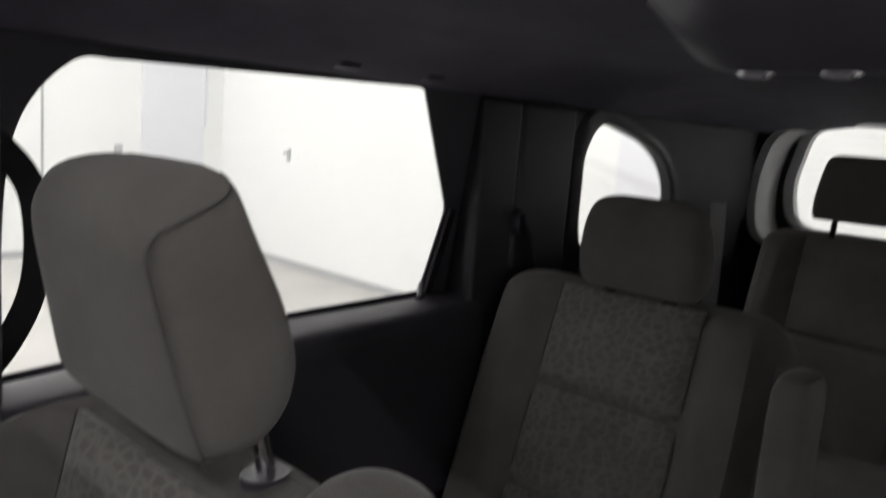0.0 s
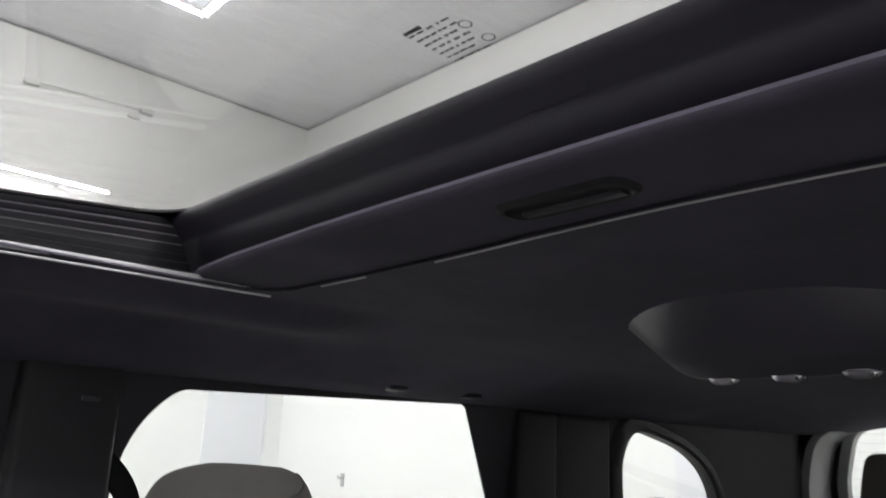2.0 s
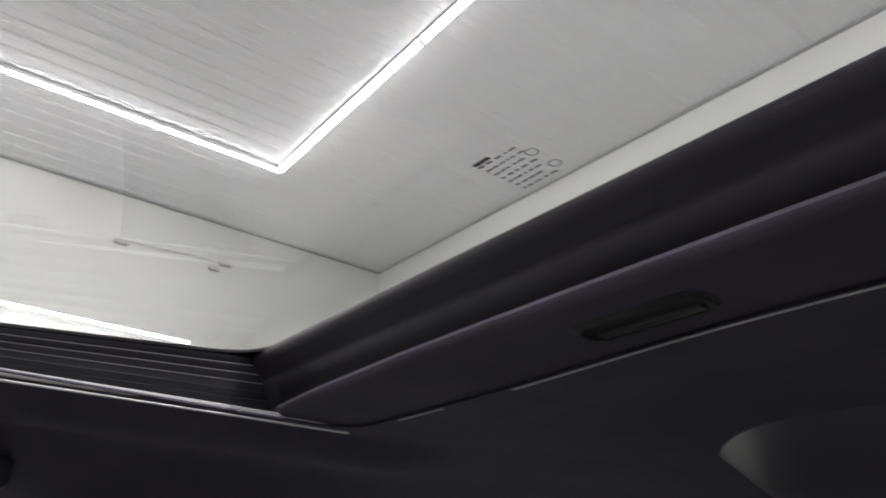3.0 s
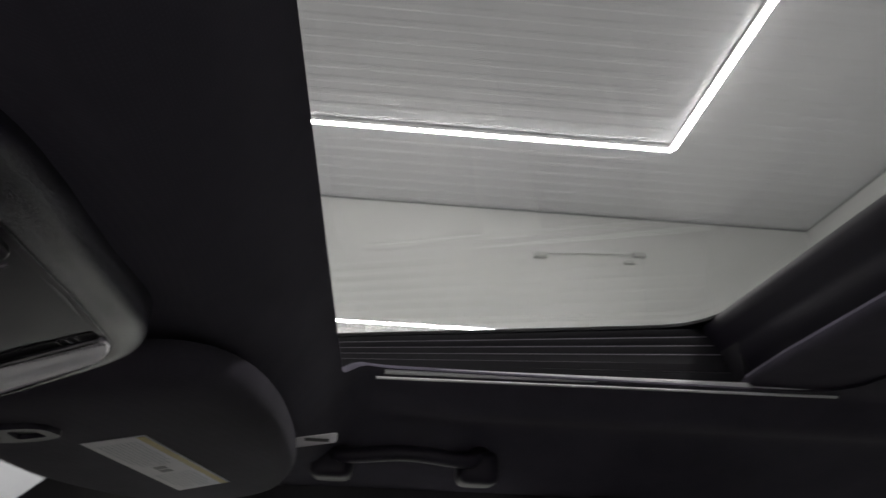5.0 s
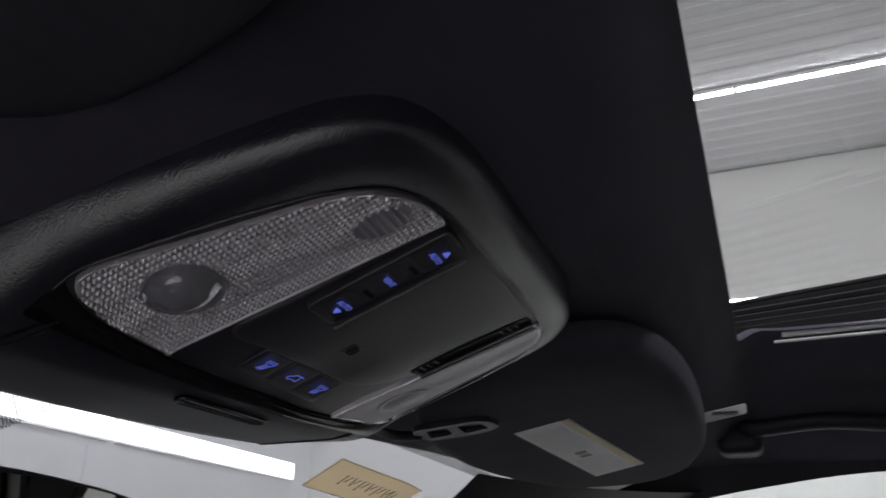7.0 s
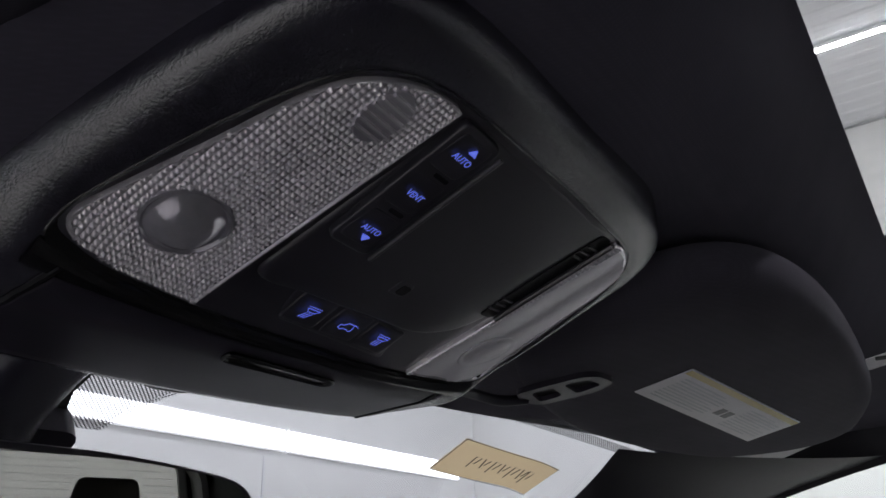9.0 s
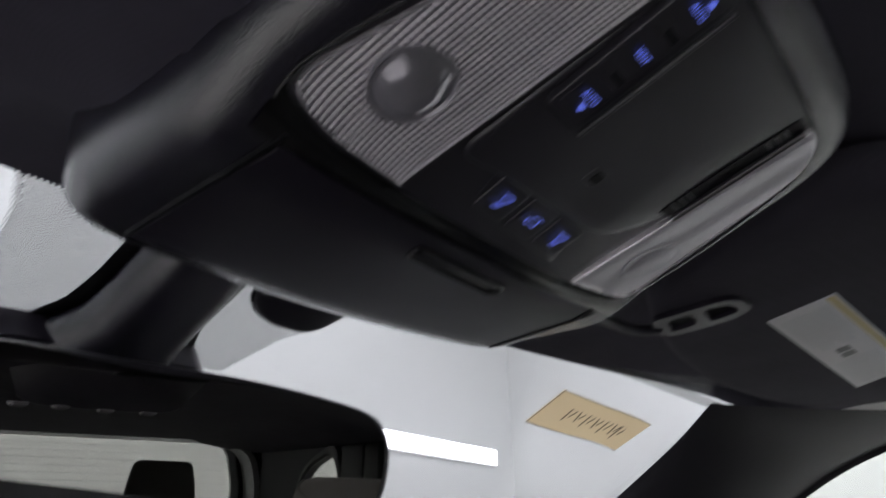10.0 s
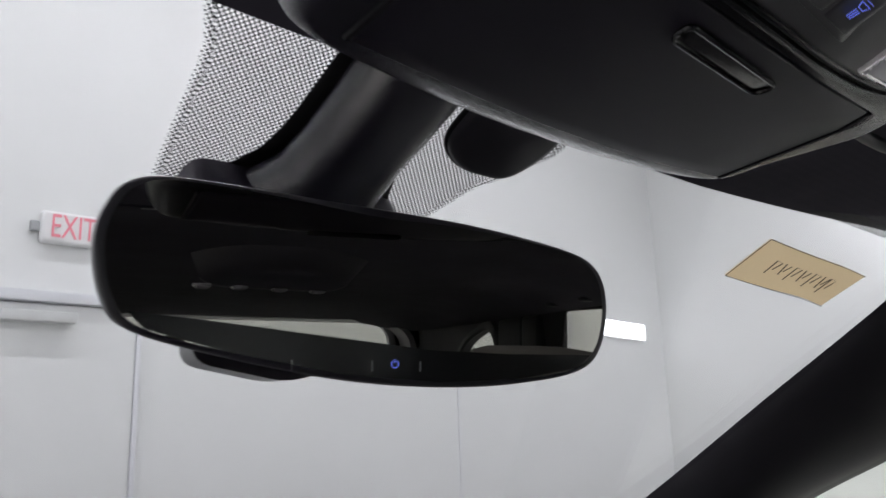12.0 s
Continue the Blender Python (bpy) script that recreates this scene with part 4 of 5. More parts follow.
def inside(p, poly):
    hit, j = False, len(poly) - 1
    for i in range(len(poly)):
        a, b = poly[i], poly[j]
        if (a[1] > p[1]) != (b[1] > p[1]) and p[0] < (b[0] - a[0]) * (p[1] - a[1]) / (b[1] - a[1]) + a[0]:
            hit = not hit
        j = i
    return hit


LAMP = [p.to_2d() for p in open_curve([(-0.0527, 0.3972, 0), (-0.0762, 0.3962, 0), (-0.0918, 0.3946, 0), (-0.0972, 0.3925, 0), (-0.0984, 0.3888, 0), (-0.0968, 0.380, 0), (-0.0888, 0.3498, 0), (-0.083, 0.3268, 0), (-0.0787, 0.317, 0), (-0.0737, 0.3112, 0), (-0.067, 0.3065, 0), (-0.0609, 0.3041, 0), (-0.0527, 0.3030, 0), (-0.0500, 0.3034, 0)], 5)]
LAMP_MID = Vector((-0.0745, 0.353))
BOWL = Vector((-0.0765, 0.3735))


def lens_swell(x, y):
    """The lens is cushioned, with a shallow trough along it."""
    w = min(1.0, max(0.0, (-0.05 - x) / (0.033 + 0.15 * (y - 0.303))))
    return 0.0009 + 0.0016 * math.sin(math.pi * w) - 0.0012 * math.exp(-((w - 0.45) / 0.2) ** 2)


def ribbed_lens(sign):
    """A clear lens moulded with a grid of small pillows; the right one, flat but for its inner edge, stands for sheen.
    """
    pitch, cut = 0.0018, 4
    bm = bmesh.new()
    made = {}

    def spot(i, j):
        return -0.1005 + i * pitch / cut, 0.3015 + j * pitch / cut

    def vert(i, j):
        if (i, j) not in made:
            x, y = spot(i, j)
            puff = math.sqrt(abs(math.sin(math.pi * i / cut) * math.sin(math.pi * j / cut)))
            tall = 0.0009 if sign > 0 or x > -0.0555 else 0.0
            made[i, j] = bm.verts.new(on_panel(sign * x, y, lens_swell(x, y) + tall * puff))
        return made[i, j]
    for i in range(int(0.052 / pitch * cut)):
        for j in range(int(0.098 / pitch * cut)):
            c = tuple((a + b) / 2 for a, b in zip(spot(i, j), spot(i + 1, j + 1)))
            if inside(c, LAMP) and (Vector(c) - BOWL).length > 0.0118:
                bm.faces.new((vert(i, j), vert(i + 1, j), vert(i + 1, j + 1), vert(i, j + 1)))
    bmesh.ops.recalc_face_normals(bm, faces=bm.faces)
    return bm


for sign in (1, -1):
    lens = part("lamp_lens", ribbed_lens(sign), LENS if sign > 0 else LENS_SHEEN, console, "clear lamp lens moulded with small pillows" if sign > 0 else "smooth grey lamp lens standing for sheen on its cover")

    def lens_edge(k, h):
        return [on_panel(sign * (LAMP_MID.x + (p.x - LAMP_MID.x) * k), LAMP_MID.y + (p.y - LAMP_MID.y) * k, h) for p in LAMP]
    part("lens_rim", loft([lens_edge(1.004, -0.001), lens_edge(1.004, 0.0013), lens_edge(0.992, 0.0018), lens_edge(0.975, 0.0017), lens_edge(0.968, 0.0009)], caps=False), LENS, lens)
    bowl = [[on_panel(sign * (BOWL.x + r * c), BOWL.y + r * s, h if sign > 0 else 0.0012 + 0.3 * h) for c, s in circle(1.0, 32)] for r, h in ((0.0124, 0.0008), (0.0121, 0.0024), (0.0114, 0.0027), (0.0106, 0.0020), (0.0094, 0.0024), (0.0080, 0.0042), (0.0058, 0.0057), (0.0032, 0.0066), (0.0008, 0.0069))]
    part("bulb_bowl", loft(bowl), BULB if sign > 0 else LENS_SHEEN, lens, "smooth grey lamp dome")
    if sign > 0:
        part("louvre_plate", plate([(-0.0652 + 0.0062 * c, 0.3165 + 0.0088 * s) for c, s in circle(1.0, 28)], lambda u, v, h: on_panel(u, v, 0.0026 + h), 0.002, 0.0006), BULB, lens, "small oval louvred patch")
    for k in range(6 if sign > 0 else 0):
        y = 0.3098 + 0.0024 * k
        half = 0.0058 * math.sqrt(max(0.05, 1 - ((y - 0.3165) / 0.0088) ** 2))
        part("lamp_louvre", loft([[on_panel(sign * x, y + dy, h) for dy, h in ((0, 0.0024), (0.0003, 0.0034), (0.0009, 0.0034), (0.0013, 0.0024))] for x in (-0.0652 - half, -0.0652 + half)]), LENS, lens, smooth=False)

# three roof switches in a strip
strip = part("roof_switch_strip", plate(rounded([(-0.0475, 0.303), (-0.0305, 0.303), (-0.0275, 0.3535), (-0.0445, 0.3535)], 0.003, 4), lambda u, v, h: on_pod(u, v, 0.0026 + h), 0.0034, 0.0010), SMOOTH, console, "satin black switch strip")
part("lip", sweep([on_pod(-0.0295, 0.3045, 0.0034), on_pod(-0.0265, 0.353, 0.0034)], circle(0.0008, 8)), SMOOTH, strip)
for k, (text, dy) in enumerate((("AUTO", -1), ("VENT", 0), ("AUTO", 1))):
    y = 0.3115 + 0.0162 * k
    x = -0.0388 + 0.001 * k
    b = part("switch", plate(rounded([(x - 0.0065, y - 0.0065), (x + 0.0065, y - 0.0065), (x + 0.0065, y + 0.0065), (x - 0.0065, y + 0.0065)], 0.002, 3), lambda u, v, h: on_pod(u, v, 0.0030 + h - 0.0003 * math.cos((v - y) / 0.0065)), 0.002, 0.0005), SMOOTH, strip)
    words(text, 0.0029, lambda u, v, h, x=x, y=y: on_pod(x + u * 0.92, y - v, 0.0035 + h), "letters", BLUE, b)
    if dy:
        tip = y + dy * 0.0045
        part("arrow", loft([[on_pod(x + 0.001, tip, hh), on_pod(x + 0.0024, tip - dy * 0.0019, hh), on_pod(x - 0.0004, tip - dy * 0.0019, hh)] for hh in (0.0029, 0.0035)]), BLUE, b, smooth=False)

# thin black plates stand for the shade in two small slots
for k in (0.5, 1.5):
    y = 0.3115 + 0.0162 * k
    x = -0.0380 + 0.001 * k
    part("slot", plate(rounded([(x - 0.002, y - 0.0007), (x + 0.004, y - 0.0007), (x + 0.004, y + 0.0007), (x - 0.002, y + 0.0007)], 0.0006, 3), lambda u, v, h: on_pod(u, v, 0.0028 + h), 0.001), RUBBER, strip)

# lamp and tailgate switches
cluster = part("lamp_switch_strip", plate(rounded([(-0.030, 0.3765), (0.0235, 0.3765), (0.0325, 0.3945), (-0.0245, 0.3925)], 0.003, 4), lambda u, v, h: on_panel(u, v, 0.0002 + h), 0.002, 0.0008), SMOOTH, console, "black strip of three lit switches")


def stroke(points, width, x, y, parent, close=False):
    """A lit line of a symbol on a switch."""
    width *= 0.32
    pts = [Vector(p) for p in points]
    part("symbol", sweep([on_panel(x + p.x, y - p.y, 0.0018) for p in (pts + pts[:1] if close else pts)], [(-width, -0.0001), (width, -0.0001), (width, 0.0001), (-width, 0.0001)], (0, 0.3, 1)), BLUE, parent, smooth=False)


for k, x in enumerate((-0.0175, 0.0015, 0.0195)):
    y = 0.3845 + 0.0004 * k
    b = part("switch", plate(rounded([(x - 0.0082, y - 0.0068), (x + 0.0078, y - 0.0068), (x + 0.0092, y + 0.0068), (x - 0.0068, y + 0.0068)], 0.0015, 3), lambda u, v, h: on_panel(u, v, 0.0008 + h), 0.002, 0.0006), SMOOTH, cluster)
    if k == 1:
        stroke([(-0.0034, -0.0012), (-0.0036, 0.0004), (-0.002, 0.0006), (-0.001, 0.002), (0.0016, 0.002), (0.0026, 0.0008), (0.003, -0.0012), (0.002, -0.0018), (0.0012, -0.0012), (-0.0012, -0.0012), (-0.002, -0.0018)], 0.0003, x, y, b, True)
        stroke([(0.0016, 0.002), (0.0036, 0.0018), (0.0044, 0.0014)], 0.0003, x, y, b)
    else:
        s = 1 if k == 0 else -1
        stroke([(-0.0024, 0.002), (0.003, 0.002), (0.0018, 0.0004), (-0.0012, 0.0004)], 0.0003, x, y, b, True)
        stroke([(-0.003 * s, 0.003), (0.003 * s, 0.003)], 0.0002, x, y, b)
        for i in range(3):
            stroke([(0.0016 - 0.0013 * i, -0.0002), (0.0004 - 0.0011 * i - 0.0006 * s, -0.0030)], 0.0002, x, y, b)

mic = part("microphone", plate(rounded([(-0.0035, 0.3572), (0.004, 0.3572), (0.004, 0.3635), (-0.0035, 0.3635)], 0.0014, 3), lambda u, v, h: on_pod(u, v, 0.0004 + h), 0.001, 0.0004), SMOOTH, console)
# no hole: a black plate stands for the shade inside it
part("opening", plate(rounded([(-0.001, 0.3582), (0.0034, 0.3582), (0.0034, 0.3626), (-0.001, 0.3626)], 0.0012, 3), lambda u, v, h: on_pod(u, v, 0.0007 + h), 0.0006), RUBBER, mic)
# flush black strip: the groove's shade is put into its colour
slot = part("glasses_slot", plate(rounded([(0.0395, 0.3035), (0.0475, 0.3035), (0.0495, 0.3555), (0.0415, 0.3555)], 0.002, 4), lambda u, v, h: on_pod(u, v, 0.0003 + h), 0.001, 0.0002), RUBBER, console, "black strip standing for a shaded slot, with small ribs")
part("lip", sweep([on_pod(0.0487, 0.3045, 0.0012), on_pod(0.0507, 0.3545, 0.0012)], circle(0.0011, 8)), SMOOTH, slot)
for y in (0.309, 0.312, 0.315, 0.344, 0.347, 0.350):
    part("rib", loft([[on_pod(x, y + dy, h) for dy, h in ((0, 0), (0.0003, 0.001), (0.0009, 0.001), (0.0012, 0))] for x in (0.0405, 0.0475)]), SMOOTH, slot, smooth=False)

# glasses bin with its pull
SEAMS = [[Vector(p) for p in line] for line in (((-0.0908, 0.4022), (-0.0926, 0.408), (-0.0938, 0.4165), (-0.0925, 0.4287), (-0.0899, 0.4436), (-0.0871, 0.46), (-0.0832, 0.4830)), ((0.0845, 0.4058), (0.1175, 0.4795)))]
BIN = [Vector((-0.0912, 0.4058))] + SEAMS[1] + [Vector((0.069, 0.4862)), Vector((0.0, 0.4872))] + SEAMS[0][:1:-1]
binlid = part("bin_lid", plate([p.lerp(q, s / 6) for p, q in zip(BIN, BIN[1:] + BIN[:1]) for s in range(6)], lambda u, v, h: on_console(u, v, 0.0007 + h), 0.003, 0.0010), LID, console, "satin black drop-down lid")
for line, out in zip(SEAMS, (Vector((-0.0012, 0)), Vector((0.0012, 0)))):
    part("lid_seam", sweep([on_console(*(p.lerp(q, k / 6) + out), 0.0001) for p, q in zip(line, line[1:]) for k in range(7 if q is line[-1] else 6)], circle(0.0012, 6)), RUBBER, console)



def rim_strip(u, v):
    """The lip between switch panel and lid."""
    x = -0.1013 + 0.2025 * u
    y0 = 0.3995 - 1.6 * max(0.0, abs(x) - 0.06) ** 1.6
    y = y0 + (0.4050 - y0) * min(1.0, v / 0.8)
    h = -0.0026 + 0.0034 * smoothstep(0.0, 0.6, v) - 0.003 * smoothstep(0.8, 1.0, v)
    return on_console(x, y, h)


part("panel_lip", grid_sheet(rim_strip, 30, 10), GLOSSY, console, "gloss black lip round the panel")
PULLS = rounded([(-0.0255, 0.4120), (0.0290, 0.4140), (0.0300, 0.4215), (-0.0235, 0.4190)], 0.0034, 5)
pull = part("lid_pull", plate(PULLS, lambda u, v, h: on_console(u, v, 0.0014 + h), 0.001, 0.0004), GLOSSY, binlid, "gloss black finger pull")
part("pull_edge", sweep([on_console(p[0], p[1], 0.0016) for p in PULLS + PULLS[:1]], circle(0.0009, 8)), GLOSSY, pull)

# ---- rear-view mirror and what is fixed to the windscreen ----
FACE = Vector((-0.233, -0.971, -0.045)).normalized()
ACROSS = FACE.cross(Vector((0, 0, 1))).normalized() * -1
if ACROSS.x < 0:
    ACROSS = -ACROSS
RISE = ACROSS.cross(FACE).normalized()
if RISE.z < 0:
    RISE = -RISE
SPOT = Vector((-0.0031, 0.5647, 1.4766))


def on_mirror(u, v, h=0.0):
    return SPOT + (ACROSS * u + RISE * v + FACE * h) * 1.18


mirror = thing("rear_view_mirror", "black frameless rear-view mirror with a lit button", "mirror")
RIM = [p.to_2d() for p in closed_curve([(-0.0955, 0.034, 0), (-0.093, 0.0455, 0), (-0.086, 0.054, 0), (-0.07, 0.0565, 0), (-0.02, 0.0545, 0), (0.03, 0.052, 0), (0.075, 0.046, 0), (0.091, 0.0395, 0), (0.096, 0.026, 0), (0.092, 0.008, 0), (0.080, -0.0018, 0), (0.05, -0.0065, 0), (0.018, -0.0076, 0), (-0.018, -0.0052, 0), (-0.055, 0.0014, 0), (-0.084, 0.009, 0), (-0.0925, 0.018, 0)], 5)]
CENTRE = Vector((-0.003, 0.025))


def rim(k, h, inset=0.0):
    return [on_mirror(*(CENTRE + (p - CENTRE) * k - (p - CENTRE).normalized() * inset), h) for p in RIM]


part("shell", loft([rim(0.35, -0.036), rim(0.6, -0.033), rim(0.8, -0.026), rim(0.93, -0.015), rim(0.985, -0.006), rim(1.0, -0.001), rim(1.0, 0.0006, 0.0006), rim(1.0, 0.0012, 0.0018), rim(1.0, 0.0010, 0.0034)]), SMOOTH, mirror, "satin black shell")
part("mirror_glass", loft([rim(1.0, 0.0004, 0.003), rim(1.0, 0.0013, 0.0034), rim(0.5, 0.0013)]), MIRROR, mirror, "dark dimming mirror glass", smooth=False)
chin = part("button_band", plate([(-0.085, 0.0145), (-0.066, 0.0130), (-0.03, 0.0095), (0.014, 0.0052), (0.05, 0.0042), (0.085, 0.0045), (0.078, -0.0005), (0.05, -0.0048), (0.018, -0.0058), (-0.018, -0.0034), (-0.055, 0.0032), (-0.08, 0.0095)], lambda u, v, h: on_mirror(u, v, 0.0017 + h), 0.0006), GLOSSY, mirror, "gloss black band below the glass", smooth=False)
part("power_symbol", loft([[on_mirror(0.65 * r * math.sin(a), 0.0002 + 0.65 * r * math.cos(a), 0.0021) for a in [0.6 + 5.08 * i / 16 for i in range(17)]] for r in (0.0017, 0.0022)], closed=False, caps=False), BLUE, chin, smooth=False)
part("power_stem", plate([(-0.00016, 0.0006), (0.00016, 0.0006), (0.00016, 0.0018), (-0.00016, 0.0018)], lambda u, v, h: on_mirror(u, v, 0.0021 + h), 0.0002), BLUE, chin, smooth=False)
for u in (-0.0085, 0.0095, -0.036):
    part("divider", plate([(u, -0.0022), (u + 0.0003, -0.0022), (u + 0.0003, 0.0012), (u, 0.0012)], lambda u, v, h: on_mirror(u, v, 0.0021 + h), 0.0002), TRIM, chin, smooth=False)
part("sensor_box", loft([[on_mirror(u, v, h) for u, v in rounded([(-0.062, 0.001), (-0.030, -0.0055), (-0.012, -0.001), (-0.012, 0.03), (-0.062, 0.03)], 0.006, 4)] for h in (-0.020, -0.035, -0.042)]), SMOOTH, mirror, "black box behind the glass")
part("ball_arm", sweep([on_mirror(-0.005, 0.03, -0.03), on_mirror(0.0, 0.045, -0.06), screen_point(0.0, 0.635, 0.015)], circle(0.012, 12)), SMOOTH, mirror)

# cover between mirror foot and roof
cover = thing("mirror_cable_cover", "grained black cover between mirror and roof", "cable cover")
rows = []
for v, xl, xr, h in ((0.525, -0.026, 0.041, 0.022), (0.56, -0.027, 0.038, 0.024), (0.595, -0.029, 0.035, 0.026), (0.615, -0.032, 0.035, 0.027), (0.632, -0.045, 0.038, 0.027), (0.648, -0.058, 0.043, 0.026), (0.675, -0.062, 0.046, 0.022)):
    prof = rounded([(xl, 0.001), (xl + 0.012, h), (xr - 0.014, h), (xr, 0.001)], 0.014, 5)
    rows.append([screen_point(p[0], v, p[1]) for p in prof])
part("channel", loft(rows), PLASTIC, cover)
part("base_shell", loft([[screen_point(x, v, h) for x, v in rounded([(-0.064, 0.628), (0.054, 0.628), (0.056, 0.70), (-0.06, 0.70)], 0.012, 4)] for h in (0.001, 0.012, 0.017)]), LID, cover)

sensor = thing("windscreen_sensor", "small black sensor cover on the windscreen", "sensor")
part("cap", loft([[screen_point(0.084 + (p[0] - 0.084) * k, 0.582 + (p[1] - 0.582) * k, h) for p in rounded([(0.050, 0.555), (0.049, 0.588), (0.068, 0.600), (0.102, 0.600), (0.114, 0.58), (0.114, 0.555)], 0.010, 5)] for k, h in ((1.0, 0.003), (0.98, 0.005), (0.92, 0.007), (0.8, 0.008))]), SMOOTH, sensor)
part("base_ring", loft([[screen_point(0.084 + (p[0] - 0.084) * k, 0.582 + (p[1] - 0.582) * k, h) for p in rounded([(0.050, 0.555), (0.049, 0.588), (0.068, 0.600), (0.102, 0.600), (0.114, 0.58), (0.114, 0.555)], 0.010, 5)] for k, h in ((1.04, 0.0008), (1.04, 0.002), (1.0, 0.0032))]), RUBBER, sensor)


def between(table, v):
    for (a, p), (b, q) in zip(table, table[1:]):
        if v <= b:
            t = max(0.0, (v - a) / (b - a))
            return p + (q - p) * t
    return table[-1][1]


def print_sheet(name, left, right, lo, hi, h, mat, parent, label):
    """Ceramic print on the inside of the glass, its texture laid in metres."""
    nu, nv = 24, 16
    bm = bmesh.new()
    uv = bm.loops.layers.uv.new("UVMap")
    rows = []
    for j in range(nv + 1):
        v = lo + (hi - lo) * j / nv
        a, b = between(left, v), between(right, v)
        rows.append([(bm.verts.new(screen_point(a + (b - a) * i / nu, v, h)), (a + (b - a) * i / nu, v * 1.14)) for i in range(nu + 1)])
    for j in range(nv):
        for i in range(nu):
            q = (rows[j][i], rows[j][i + 1], rows[j + 1][i + 1], rows[j + 1][i])
            f = bm.faces.new([p[0] for p in q])
            for loop, p in zip(f.loops, q):
                loop[uv].uv = p[1]
    return part(name, bm, mat, parent, label, smooth=False)


frit = thing("windscreen_print", "black dotted ceramic print at the top of the windscreen", "windscreen print")
SIDE_L = ((0.52, -0.115), (0.567, -0.084), (0.582, -0.0765), (0.642, -0.070))
SIDE_R = ((0.52, 0.125), (0.58, 0.122), (0.602, 0.10), (0.612, 0.088), (0.634, 0.076), (0.642, 0.072))
print_sheet("dot_field", SIDE_L, SIDE_R, 0.52, 0.642, 0.0007, FRIT, frit, "black print with rows of clear dots")
for near, far, mat in ((0.0, 0.0026, FRIT_EDGE), (0.0026, 0.0045, FRIT_FADE)):
    print_sheet("dot_fade", tuple((v, x - far) for v, x in SIDE_L), tuple((v, x - near) for v, x in SIDE_L), 0.52, 0.642, 0.0007, mat, frit, "")
    print_sheet("dot_fade", tuple((v, x + near) for v, x in SIDE_R), tuple((v, x + far) for v, x in SIDE_R), 0.52, 0.642, 0.0007, mat, frit, "")
for first, last in ((0, 40), (-86, -32)):
    bm = bmesh.new()
    uv = bm.loops.layers.uv.new("UVMap")
    for i in range(first, last):
        a, b = 0.20 + 0.009 * i, 0.20 + 0.009 * (i + 1)
        q = [(x, 0.548 + 0.18 * x * x + w) for x, w in ((a, 0), (b, 0), (b, 0.0095), (a, 0.0095))]
        f = bm.faces.new([bm.verts.new(screen_point(x, v, 0.0007)) for x, v in q])
        for loop, (x, v) in zip(f.loops, q):
            loop[uv].uv = (x, v * 1.14)
    bmesh.ops.remove_doubles(bm, verts=bm.verts, dist=0.00005)
    part("dot_band", bm, FRIT_EDGE, frit, smooth=False)
print_sheet("solid_band", ((0.52, -0.027), (0.60, -0.031), (0.622, -0.037), (0.637, -0.060), (0.70, -0.075)), ((0.52, 0.047), (0.62, 0.041), (0.64, 0.055), (0.70, 0.062)), 0.52, 0.69, 0.0012, BLACKFRIT, frit, "solid black print round the cover")

# paper slip on the glass
slip = thing("paper_slip", "tan paper slip with pencil marks stuck to the windscreen", "paper slip")
A, B, C, D = (Vector((0.361, 0.6095)), Vector((0.360, 0.648)), Vector((0.492, 0.671)), Vector((0.495, 0.6343)))


def on_slip(s, t, h=0.0):
    p = A.lerp(D, s).lerp(B.lerp(C, s), t)
    return screen_point(p.x, p.y, 0.0012 + h)


part("paper", grid_sheet(lambda u, v: on_slip(u, v, 0.0006 * math.sin(6 * u) * v + 0.004 * max(0.0, u - 0.75) ** 2 * 16), 16, 8, (0, 0.0002, 0.0003)), PAPER, slip)
for p, q in (((0, 0), (1, 0)), ((0, 1), (1, 1)), ((0, 0), (0, 1))):
    part("worn_edge", sweep([on_slip(p[0] + (q[0] - p[0]) * k / 12, p[1] + (q[1] - p[1]) * k / 12, 0.0008 + 0.004 * max(0.0, p[0] + (q[0] - p[0]) * k / 12 - 0.75) ** 2 * 16) for k in range(13)], circle(0.0003, 6)), PEN, slip, "darkened paper edge")
for k, (s, lean, tall) in enumerate(((0.24, 0.3, 0.34), (0.34, 0.9, 0.28), (0.45, 0.2, 0.36), (0.55, 0.8, 0.3), (0.66, 0.1, 0.38), (0.76, 0.7, 0.32), (0.83, 0.2, 0.42))):
    for a, b in (((s, 0.34), (s + 0.03 * lean, 0.34 + tall)), ((s, 0.34 + tall * (k % 2)), (s + 0.06, 0.36 + tall * (k % 2) * 0.9)), ((s + 0.06, 0.36), (s + 0.04, 0.36 + tall * 0.6))):
        part("pencil_mark", loft([[on_slip(a[0] + w, a[1], 0.0010) for w in (-0.007, 0.007)], [on_slip(b[0] + w, b[1], 0.0010) for w in (-0.007, 0.007)]], caps=False, closed=False), PEN, slip, smooth=False)

# ---- sun visor ----


def visor_z(x, y):
    return 1.578 - 0.12 * (y - 0.33) - 0.02 * (x - 0.3)


visor = thing("sun_visor", "black cloth sun visor folded up, with a warning label", "sun visor")
VISOR = [p.to_2d() for p in closed_curve([(0.14, 0.392, 0), (0.112, 0.345, 0), (0.108, 0.295, 0), (0.149, 0.268, 0), (0.245, 0.258, 0), (0.408, 0.263, 0), (0.492, 0.276, 0), (0.568, 0.300, 0), (0.602, 0.338, 0), (0.585, 0.382, 0), (0.535, 0.418, 0), (0.41, 0.440, 0), (0.30, 0.441, 0), (0.20, 0.423, 0)], 6)]
VC = Vector((0.34, 0.345))
